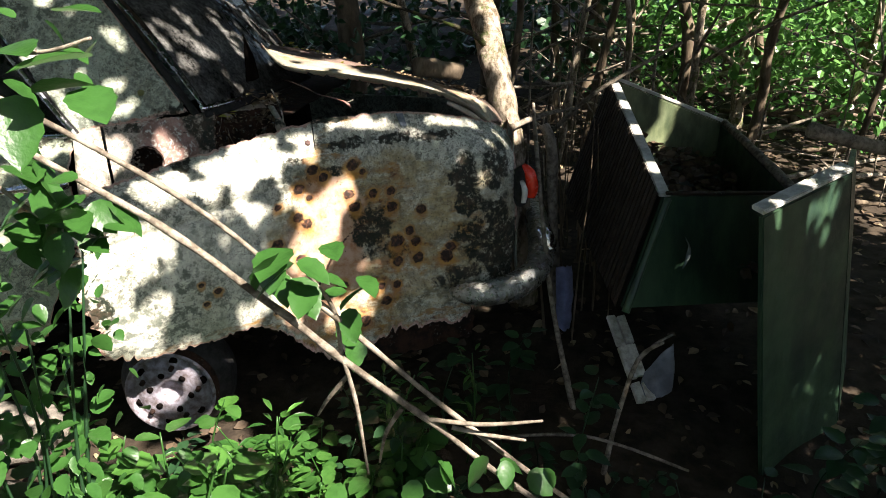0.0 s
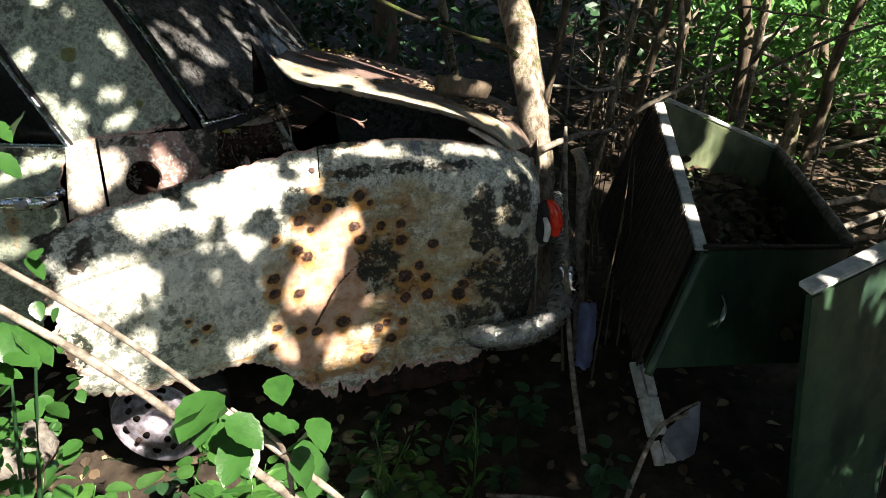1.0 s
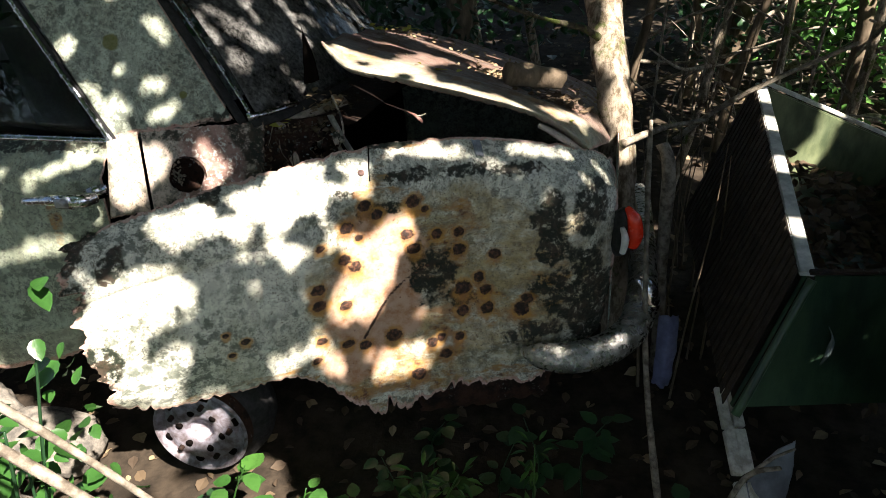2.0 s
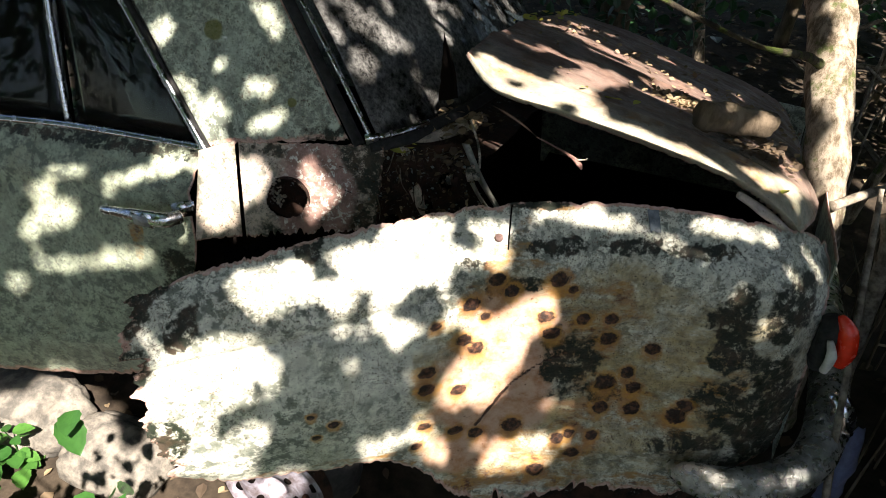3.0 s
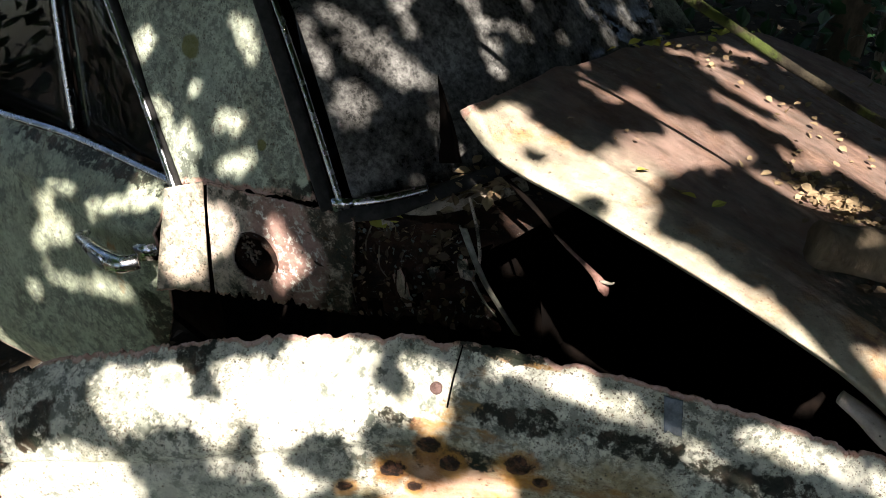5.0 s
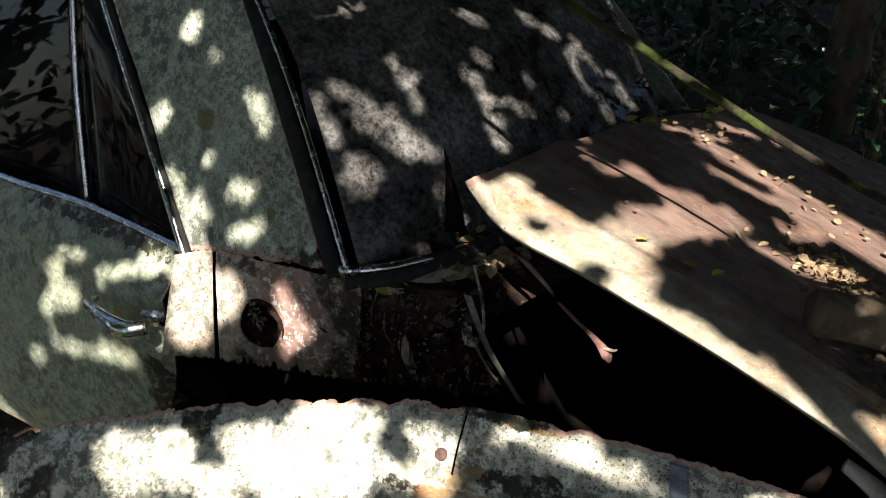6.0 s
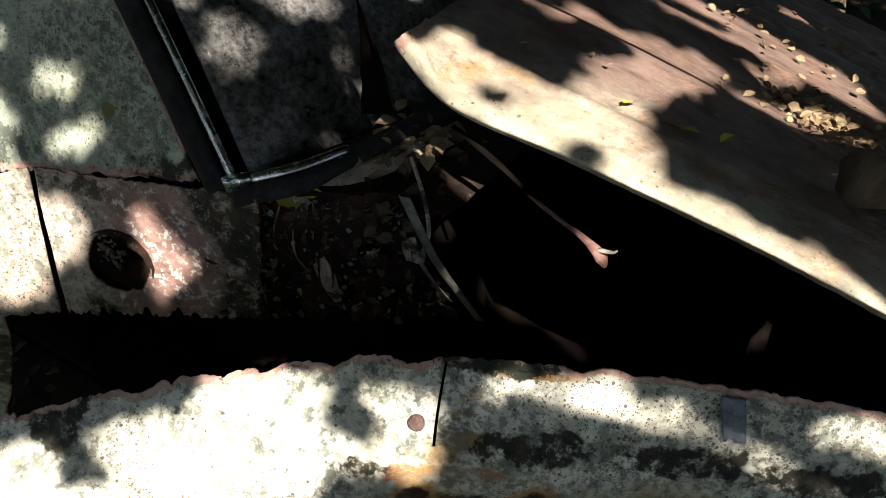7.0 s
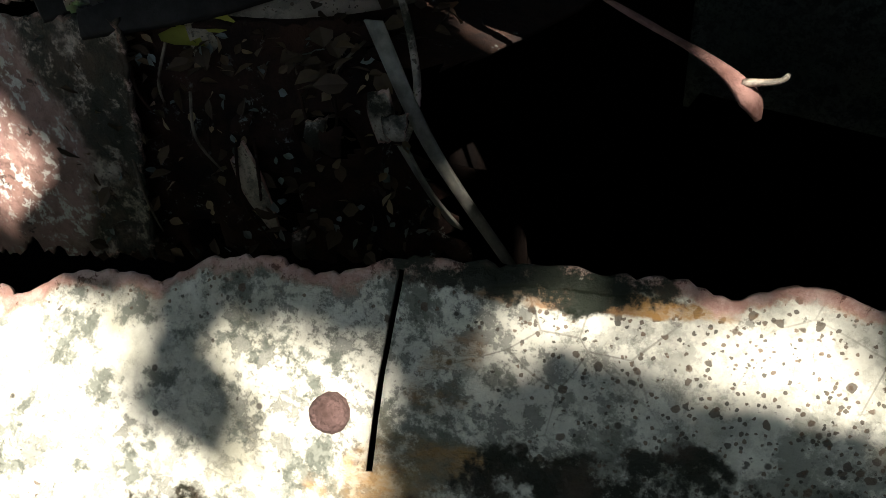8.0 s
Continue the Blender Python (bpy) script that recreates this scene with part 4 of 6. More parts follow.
part("torn_hinge", sheet([[(-0.632, 2.235, 1.06), (-0.612, 2.25, 1.06), (-0.59, 2.245, 1.07)], [(-0.628, 2.24, 1.14), (-0.612, 2.25, 1.13), (-0.595, 2.24, 1.13)], [(-0.622, 2.242, 1.215), (-0.617, 2.244, 1.19), (-0.605, 2.24, 1.165)]], 10, 14, ragged=(0, 0, 0.2, 0.2), dents=0.006), M_DARK, lid, "torn dark hinge flap", thick=0.003)
part("tail_lip", tube([(0.02, 2.242, 0.985), (0.08, 2.245, 0.955), (0.125, 2.25, 0.925)], [0.014, 0.018, 0.012], 7, 0.4, 14, 0.45), M_JAMB, lid)

# hinge straps and cable in the gap
part("hinge_strap", sheet([[(-0.560, 2.205, 0.985), (-0.515, 2.20, 0.90), (-0.458, 2.216, 0.805)], [(-0.552, 2.196, 0.990), (-0.505, 2.192, 0.905), (-0.449, 2.207, 0.808)], [(-0.540, 2.200, 0.990), (-0.496, 2.196, 0.905), (-0.440, 2.212, 0.806)]], 20, 6), M_STRAP, CAR, "pale bent hinge strap", thick=0.002)
part("hinge_strap", sheet([[(-0.535, 2.195, 0.895), (-0.515, 2.198, 0.86), (-0.498, 2.205, 0.828)], [(-0.522, 2.190, 0.900), (-0.503, 2.192, 0.865), (-0.482, 2.20, 0.832)]], 12, 4), M_STRAP, CAR, "pale bent hinge strap", thick=0.002)
part("cable", tube([(-0.545, 2.215, 1.04), (-0.522, 2.205, 0.99), (-0.514, 2.198, 0.94), (-0.532, 2.20, 0.895)], [0.0025, 0.003, 0.003, 0.002], 7, 0.1, 24), M_JAMB, CAR, "bare bent wire")
DECK = [Vector(p) for p in ((-0.78, 2.085, 0.975), (-0.56, 2.21, 0.975), (-0.47, 2.20, 0.81), (-0.76, 2.055, 0.79))]


def on_deck(u, v):
    return DECK[0].lerp(DECK[1], u).lerp(DECK[3].lerp(DECK[2], u), v) + Vector((0.2, -0.9, 0.3)) * 0.010


gd = np.random.default_rng(23)
for count, lo, hi, mat, lab in ((150, 0.008, 0.022, M_MOULD, "rotting leaf scraps on the torn metal"), (70, 0.005, 0.014, M_DRY, "dry leaf scraps on the torn metal"), (80, 0.006, 0.012, M_LICHEN, "grey-green lichen flakes on the torn metal")):
    at = [on_deck(u, v ** 1.4)[:] for u, v in gd.uniform(0, 1, (count, 2))]
    tagged(part("leaf_scraps", leaf_mesh(at, gd.normal(0, 1, (count, 3)), gd.uniform(lo, hi, count), gd, 0.9, 1.0), mat, smooth=False), lab, "leaf litter", kind="stuff")
for k in range(12):
    p = on_deck(gd.uniform(0.15, 1.0), gd.uniform(0.0, 0.5))
    q = p + Vector((gd.uniform(-0.03, 0.03), -0.008, -gd.uniform(0.03, 0.09)))
    part("rootlet", tube([p, p.lerp(q, 0.5) + Vector((gd.uniform(-0.015, 0.015), -0.01, 0)), q], [0.0016, 0.0014, 0.0008], 5, 0.3, 10), M_TWIG if k % 3 == 0 else M_RUST, CAR)
g8 = random.Random(19)
for k in range(9):
    x, z = g8.uniform(-0.72, -0.50), g8.uniform(0.80, 0.97)
    y = 2.10 + 0.30 * (x + 0.72) + g8.uniform(-0.015, 0.01)
    w, hh = g8.uniform(0.008, 0.02), g8.uniform(0.012, 0.04)
    part("torn_flake", sheet([[(x, y, z), (x + w, y + 0.01, z + 0.004)], [(x + 0.3 * w, y - 0.008, z - hh * 0.5), (x + w, y + 0.003, z - hh * 0.5)], [(x + 0.5 * w, y, z - hh), (x + 0.8 * w, y + 0.004, z - hh)]], 5, 6, ragged=(0.2, 0.2, 0.2, 0.2), dents=0.01, seed=k * 1.7), M_RUST if k % 3 else M_JAMB, CAR, thick=0.0015)

# wheel
HUB, AX = Vector((-0.825, 1.72, 0.222)), Vector((0.12, -0.98, 0.10)).normalized()
AU = AX.cross(Vector((0, 0, 1))).normalized()
AV = AU.cross(AX)


def lathe(profile, centre, sides=40):
    """Turns (radius, out) pairs about the wheel's axle."""
    bm = bmesh.new()
    rings = [[bm.verts.new(centre + AX * o + (AU * math.cos(6.28319 * s / sides) + AV * math.sin(6.28319 * s / sides)) * max(r, 1e-4)) for s in range(sides)] for r, o in profile]
    for a, b in zip(rings, rings[1:]):
        for s in range(sides):
            bm.faces.new((a[s], a[(s + 1) % sides], b[(s + 1) % sides], b[s]))
    bmesh.ops.remove_doubles(bm, verts=bm.verts[:], dist=1e-4)
    return bm


wheel = part("wheel", lathe([(0.131, 0.03), (0.137, 0.025), (0.150, -0.06), (0.10, -0.07), (0.0, -0.07)], HUB), M_RUST, CAR)
part("wheel_disc", lathe([(0.138, 0.028), (0.130, 0.034), (0.123, 0.018), (0.113, 0.012), (0.097, 0.024), (0.075, 0.030), (0.050, 0.020), (0.036, 0.020), (0.034, -0.01), (0.0, -0.012)], HUB), M_RIM, wheel, "flaking silver wheel disc")
part("tyre", lathe([(0.137, 0.0), (0.152, -0.02), (0.172, -0.04), (0.18, -0.08), (0.17, -0.13), (0.137, -0.12)], HUB), M_RUBBER, wheel, "flat perished tyre")
# Near-black discs stand in for the shaded openings of the wheel.
for s in range(12):
    an = 2 * math.pi * s / 12 + 0.2
    r = 0.106 if s % 2 else 0.063
    c0 = HUB + (AU * math.cos(an) + AV * math.sin(an)) * r + AX * (0.0275 if s % 2 == 0 else 0.019)
    part("wheel_hole", tube([c0 - AX * 0.01, c0 + AX * 0.0015], [0.0125 if s % 2 else 0.010] * 2, 12), M_DARK, wheel)
for s in range(5):
    an = 2 * math.pi * s / 5 + 0.5
    c0 = HUB + (AU * math.cos(an) + AV * math.sin(an)) * 0.088 + AX * 0.026
    part("wheel_nut", tube([c0, c0 + AX * 0.014], [0.009, 0.008], 6), M_RUST, wheel)

# bumper and tail lamp
BUMP = [(0.030, 2.008, 0.424), (0.08, 1.995, 0.418), (0.17, 2.01, 0.414), (0.26, 2.065, 0.418), (0.325, 2.16, 0.43), (0.345, 2.30, 0.44), (0.345, 2.6, 0.42), (0.33, 3.2, 0.33)]
bumper = part("bumper", tube(BUMP, [0.008, 0.034, 0.042, 0.045, 0.046, 0.046, 0.046, 0.046], 18, 0.02, 70, 1.05), M_BUMPER, CAR, "pitted chrome bumper end")
part("overrider", tube([(0.33, 2.22, 0.40), (0.36, 2.23, 0.46), (0.35, 2.24, 0.52), (0.32, 2.25, 0.535)], [0.03, 0.034, 0.028, 0.008], 14, 0, 20), M_CHROME, bumper, "chrome overrider")
lamp = part("tail_lamp", tube([(0.250, 2.21, 0.775), (0.262, 2.205, 0.755), (0.266, 2.20, 0.70), (0.260, 2.195, 0.665), (0.250, 2.20, 0.655)], [0.014, 0.024, 0.028, 0.024, 0.012], 16, 0, 24), M_RUBBER, CAR, "dark lamp housing")
part("lens", tube([(0.268, 2.20, 0.790), (0.290, 2.19, 0.762), (0.298, 2.185, 0.715), (0.292, 2.18, 0.682)], [0.006, 0.019, 0.022, 0.015], 16, 0, 24), M_RED, lamp, "cracked red tail lamp lens")
part("lens_rim", tube([(0.262, 2.168, 0.745), (0.274, 2.160, 0.712), (0.270, 2.158, 0.672)], [0.006, 0.011, 0.008], 10, 0, 14), M_BOXE, lamp, "whitish lens rim")
part("torn_flake", sheet([[(-0.655, 2.128, 0.880), (-0.645, 2.13, 0.892), (-0.632, 2.128, 0.905)], [(-0.640, 2.122, 0.855), (-0.630, 2.124, 0.862), (-0.618, 2.128, 0.872)], [(-0.626, 2.126, 0.825), (-0.622, 2.126, 0.824), (-0.616, 2.13, 0.822)]], 8, 10, ragged=(0.1, 0, 0.1, 0.1)), M_PALE, CAR, "bright torn paint flake", thick=0.002)
part("torn_flake", sheet([[(-0.53, 2.165, 0.955), (-0.515, 2.17, 0.96)], [(-0.535, 2.168, 0.935), (-0.512, 2.17, 0.935)], [(-0.53, 2.17, 0.912), (-0.52, 2.17, 0.915)]], 6, 6, ragged=(0.1, 0.1, 0.1, 0.1)), M_JAMB, CAR, "orange rusty flake", thick=0.002)

# ---- discarded boxes and rubble ----
tub = thing("metal_tub", (0.95, 2.6, 0.0), "open green enamel steel tub with white edges, tipped over", "tub")
A, B, E, F = Vector((0.684, 3.06, 0.865)), Vector((0.69, 2.010, 0.758)), Vector((1.20, 3.155, 0.644)), Vector((1.207, 2.309, 0.642))
DL, DB, DN = Vector((-0.16, -0.05, -0.50)), Vector((0.0, 0.02, -0.45)), Vector((-0.122, -0.139, -0.317))
part("side_panel", slab([A, B, B + DN, A + DL], 0.018, 0.004, 2, 0.003), M_BOXB, tub, "brown hardboard side", smooth=False)
part("back_panel", slab([E, A, A + DL, E + DB], 0.018, 0.004, 2, 0.003), M_BOXLIT, tub, smooth=False)
part("front_panel", slab([B, F, F + Vector((-0.11, -0.15, -0.34)), B + DN], 0.018, 0.004, 2, 0.003), M_BOXG, tub, smooth=False)
part("corner_seam", tube([B + Vector((0.004, -0.022, 0)), B + DN * 0.5 + Vector((0.004, -0.022, 0)), B + DN + Vector((0.004, -0.022, 0))], [0.012, 0.011, 0.012], 8, 0.2), M_BOXG, tub)
part("scuff", tube([B.lerp(F, 0.26) + DN * f + Vector((g, -0.0215, 0)) for f, g in ((0.36, -0.012), (0.44, 0.010), (0.54, 0.018), (0.64, 0.016))], [0.002, 0.006, 0.007, 0.002], 6, 0.3, 20, 0.3), M_SCUFF, tub, "pale curved scuff")
part("far_panel", slab([F, E, E + DB, F + DB], 0.018, 0.004, 2, 0.003), M_BOXG, tub, smooth=False)
part("edge_strip", slab([A + Vector((0.016, 0, 0.004)), B + Vector((0.016, 0, 0.004)), B + Vector((-0.020, 0, 0.004)), A + Vector((-0.020, 0, 0.004))], 0.012, 0.003), M_BOXE, tub, "white edge strip", smooth=False)
part("edge_strip", slab([E + Vector((0, -0.012, 0.004)), A + Vector((0, -0.012, 0.004)), A + Vector((0, 0.012, 0.004)), E + Vector((0, 0.012, 0.004))], -0.012, 0.003), M_BOXE, tub, "white edge strip", smooth=False)
part("edge_strip", tube([F + Vector((0, 0, 0.005)), E.lerp(F, 0.5) + Vector((0, 0, 0.01)), E + Vector((0, 0, 0.005))], [0.018, 0.017, 0.016], 8, 0.1), M_TWIG, tub, "bare grey edge bar")
part("edge_strip", slab([B + Vector((0, -0.010, 0.003)), F + Vector((0, -0.010, 0.003)), F + Vector((0, 0.010, 0.003)), B + Vector((0, 0.010, 0.003))], 0.008, 0.002), M_RUST, tub, smooth=False)
part("bottom_panel", slab([A + DL + Vector((0.06, 0, 0.22)), B + Vector((-0.06, -0.03, -0.28)), F + DB + Vector((0, 0, 0.22)), E + DB + Vector((0, 0, 0.22))], 0.015, 0.003), M_BOXG, tub, smooth=False)
for k in range(28):
    f = (k + 0.5) / 28
    p, q = A.lerp(B, f), (A + DL).lerp(B + DN, f)
    out = Vector((-0.0215, 0, 0.004))
    part("slat", slab([p + out + Vector((0, -0.0165, 0)), p + out + Vector((0, 0.0165, 0)), q + out + Vector((0, 0.0165, 0)), q + out + Vector((0, -0.0165, 0))], 0.004, 0.0015), M_BOXB, tub, smooth=False)

cabinet = thing("metal_cabinet", (1.0, 1.72, 0.0), "dark green steel cabinet with a pale top edge", "cabinet")
C, D = Vector((0.847, 1.652, 0.845)), Vector((1.165, 1.90, 0.872))
BK = Vector((0.16, 0.32, -0.03))
part("front_panel", slab([C, D, Vector((D.x + 0.16, D.y + 0.02, -0.03)), Vector((C.x + 0.145, C.y + 0.01, -0.03))], 0.016, 0.004, 2, 0.003), M_BOXG, cabinet, smooth=False)
part("side_panel", slab([D, D + BK, Vector((D.x + BK.x + 0.16, D.y + BK.y + 0.02, -0.03)), Vector((D.x + 0.16, D.y + 0.02, -0.03))], 0.016, 0.004, 2, 0.003), M_BOXG, cabinet, smooth=False)
part("top_edge", slab([C + Vector((-0.002, -0.006, 0.004)), D + Vector((0, -0.006, 0.004)), D + Vector((-0.02, 0.04, 0.004)), C + Vector((-0.02, 0.036, 0.004))], 0.014, 0.003), M_BOXE, cabinet, "whitish top edge", smooth=False)

board = thing("broken_board", (0.63, 2.06, 0.08), "broken white-painted wooden board on the ground", "board")
P0, P1 = Vector((0.585, 2.225, 0.19)), Vector((0.650, 1.90, 0.055))
SD = Vector((0.034, 0.006, 0.0))
for k, (f0, f1, s) in enumerate(((0.0, 0.36, 0), (0.02, 0.34, 1), (0.38, 0.74, 0), (0.36, 0.72, 1), (0.80, 1.0, 0), (0.80, 0.98, 1))):
    a, b = P0.lerp(P1, f0) + SD * s, P0.lerp(P1, f1) + SD * s
    part("plank", slab([a, a + SD * 0.88 + Vector((0, 0.01 * (k % 3), 0)), b + SD * 0.88, b], -0.016, 0.002), M_WOODW, board, smooth=False)
shard = part("plastic_shard", sheet([[(0.66, 1.93, 0.075), (0.72, 1.91, 0.07), (0.78, 1.95, 0.07)], [(0.69, 2.0, 0.11), (0.74, 1.99, 0.13), (0.79, 2.0, 0.12)], [(0.74, 2.03, 0.15), (0.765, 2.04, 0.18), (0.79, 2.05, 0.20)]], 14, 14, ragged=(0.05, 0.05, 0.05, 0.05), dents=0.01), M_GREYS, thick=0.003)
tagged(shard, "torn curved sheet of grey plastic on the soil", "plastic sheet")
bag = part("plastic_rag", sheet([[(0.42, 2.42, 0.30), (0.45, 2.41, 0.31), (0.475, 2.43, 0.30)], [(0.415, 2.38, 0.2), (0.45, 2.36, 0.2), (0.48, 2.39, 0.21)], [(0.42, 2.37, 0.05), (0.455, 2.36, 0.04), (0.48, 2.38, 0.05)]], 12, 16, ragged=(0.1, 0.1, 0.1, 0.1), dents=0.02), M_BLUE, thick=0.002)
tagged(bag, "faded blue plastic rag hanging among stems", "plastic rag")


def build_stone(name, centre, size, seed, label):
    bm = bmesh.new()
    bmesh.ops.create_icosphere(bm, subdivisions=4, radius=1)
    for v in bm.verts:
        p = v.co
        q = Vector([math.copysign(abs(a) ** 0.45, a) for a in p]).normalized() * (1 + 0.25 * max(abs(p.x), abs(p.y), abs(p.z)))
        q *= 1 + 0.16 * fuzz(p.x + seed, p.y, p.z, 1.3, 6)
        v.co = Vector(centre) + Vector((q.x * size[0], q.y * size[1], q.z * size[2]))
    return tagged(part(name, bm, M_STONE), label, "stone", "rubble beside the car")


build_stone("concrete_block", (-1.40, 1.70, 0.04), (0.15, 0.10, 0.075), 1, "broken grey concrete lump beside the door")
build_stone("concrete_block", (-1.72, 1.70, 0.08), (0.16, 0.12, 0.10), 4, "broken mossy concrete lump under the door")
build_stone("concrete_block", (-1.35, 1.38, -0.02), (0.20, 0.14, 0.06), 9, "sandy stone among the weeds")

# ---- trees ----
rng = np.random.default_rng(4)
SX = SUN.cross(Vector((0, 0, 1))).normalized()
SY = SX.cross(SUN).normalized()

# openings cut in the unseen crowns so sun patches land on the car, measured across the sun's direction: from and to,
# and half the width
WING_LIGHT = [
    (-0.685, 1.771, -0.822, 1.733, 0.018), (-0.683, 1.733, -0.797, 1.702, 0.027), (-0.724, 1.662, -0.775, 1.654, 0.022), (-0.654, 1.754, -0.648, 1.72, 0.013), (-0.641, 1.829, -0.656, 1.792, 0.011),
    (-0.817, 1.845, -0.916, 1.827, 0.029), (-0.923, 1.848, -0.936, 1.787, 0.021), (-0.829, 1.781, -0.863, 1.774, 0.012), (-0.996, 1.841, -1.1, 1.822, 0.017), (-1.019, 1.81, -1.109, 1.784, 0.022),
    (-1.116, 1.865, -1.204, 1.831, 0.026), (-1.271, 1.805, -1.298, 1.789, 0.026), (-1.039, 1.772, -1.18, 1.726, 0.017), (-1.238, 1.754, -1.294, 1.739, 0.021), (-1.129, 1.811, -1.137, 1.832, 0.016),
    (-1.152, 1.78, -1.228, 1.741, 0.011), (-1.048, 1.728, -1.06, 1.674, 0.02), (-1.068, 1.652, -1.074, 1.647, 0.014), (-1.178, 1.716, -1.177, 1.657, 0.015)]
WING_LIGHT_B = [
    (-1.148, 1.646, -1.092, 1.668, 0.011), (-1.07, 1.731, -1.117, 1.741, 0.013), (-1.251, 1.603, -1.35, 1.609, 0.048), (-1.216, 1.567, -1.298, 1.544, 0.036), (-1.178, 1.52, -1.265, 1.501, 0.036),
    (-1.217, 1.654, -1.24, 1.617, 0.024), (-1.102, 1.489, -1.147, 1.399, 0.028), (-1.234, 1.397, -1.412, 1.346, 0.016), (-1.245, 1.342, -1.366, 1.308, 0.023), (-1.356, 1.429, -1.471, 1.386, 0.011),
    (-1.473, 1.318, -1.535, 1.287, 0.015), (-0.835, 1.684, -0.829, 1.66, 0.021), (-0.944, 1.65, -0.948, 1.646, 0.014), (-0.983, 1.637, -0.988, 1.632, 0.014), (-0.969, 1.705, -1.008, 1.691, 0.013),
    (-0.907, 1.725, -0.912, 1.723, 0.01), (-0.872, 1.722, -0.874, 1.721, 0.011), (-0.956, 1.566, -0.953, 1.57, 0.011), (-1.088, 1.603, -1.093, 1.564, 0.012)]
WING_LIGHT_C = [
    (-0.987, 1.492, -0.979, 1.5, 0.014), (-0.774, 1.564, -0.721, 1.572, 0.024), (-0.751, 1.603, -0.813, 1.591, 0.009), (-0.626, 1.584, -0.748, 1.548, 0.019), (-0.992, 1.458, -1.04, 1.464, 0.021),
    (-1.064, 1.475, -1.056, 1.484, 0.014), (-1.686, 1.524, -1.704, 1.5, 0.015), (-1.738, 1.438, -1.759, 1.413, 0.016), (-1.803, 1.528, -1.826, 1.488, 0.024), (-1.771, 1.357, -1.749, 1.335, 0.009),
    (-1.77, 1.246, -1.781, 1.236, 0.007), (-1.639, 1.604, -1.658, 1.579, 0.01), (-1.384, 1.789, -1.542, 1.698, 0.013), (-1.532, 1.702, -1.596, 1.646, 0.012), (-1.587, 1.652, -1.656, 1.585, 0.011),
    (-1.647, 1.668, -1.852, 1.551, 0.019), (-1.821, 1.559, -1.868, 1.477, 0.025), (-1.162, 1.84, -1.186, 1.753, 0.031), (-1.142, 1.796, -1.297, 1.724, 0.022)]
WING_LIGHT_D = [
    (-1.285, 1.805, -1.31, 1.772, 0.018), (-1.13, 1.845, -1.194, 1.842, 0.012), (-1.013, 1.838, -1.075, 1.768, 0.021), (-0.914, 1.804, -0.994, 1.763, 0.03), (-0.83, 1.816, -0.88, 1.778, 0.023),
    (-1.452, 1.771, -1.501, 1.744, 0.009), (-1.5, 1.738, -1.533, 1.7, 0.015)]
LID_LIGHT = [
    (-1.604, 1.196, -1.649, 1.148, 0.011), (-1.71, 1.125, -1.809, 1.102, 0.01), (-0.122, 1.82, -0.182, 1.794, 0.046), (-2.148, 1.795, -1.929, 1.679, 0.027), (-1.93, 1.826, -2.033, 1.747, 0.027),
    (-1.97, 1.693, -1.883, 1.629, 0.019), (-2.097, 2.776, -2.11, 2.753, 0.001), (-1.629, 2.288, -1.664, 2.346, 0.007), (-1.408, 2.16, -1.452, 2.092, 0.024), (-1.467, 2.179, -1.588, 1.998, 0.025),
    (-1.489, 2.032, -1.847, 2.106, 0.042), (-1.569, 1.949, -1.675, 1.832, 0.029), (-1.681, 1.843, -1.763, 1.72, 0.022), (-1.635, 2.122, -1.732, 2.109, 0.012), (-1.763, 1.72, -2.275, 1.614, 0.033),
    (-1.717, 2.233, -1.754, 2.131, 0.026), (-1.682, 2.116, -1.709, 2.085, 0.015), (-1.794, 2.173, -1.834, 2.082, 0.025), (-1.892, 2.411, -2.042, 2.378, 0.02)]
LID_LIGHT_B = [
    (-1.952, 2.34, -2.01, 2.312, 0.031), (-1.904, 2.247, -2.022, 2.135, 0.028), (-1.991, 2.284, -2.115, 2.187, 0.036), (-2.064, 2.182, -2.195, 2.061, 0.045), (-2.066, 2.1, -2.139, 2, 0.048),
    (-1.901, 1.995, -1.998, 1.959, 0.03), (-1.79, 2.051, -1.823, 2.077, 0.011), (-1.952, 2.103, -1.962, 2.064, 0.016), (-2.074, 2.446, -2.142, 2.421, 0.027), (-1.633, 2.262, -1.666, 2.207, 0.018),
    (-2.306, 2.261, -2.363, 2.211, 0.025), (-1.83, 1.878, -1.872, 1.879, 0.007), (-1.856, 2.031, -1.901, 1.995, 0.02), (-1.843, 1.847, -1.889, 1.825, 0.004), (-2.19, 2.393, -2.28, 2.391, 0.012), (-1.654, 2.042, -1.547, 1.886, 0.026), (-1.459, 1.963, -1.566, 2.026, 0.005)]
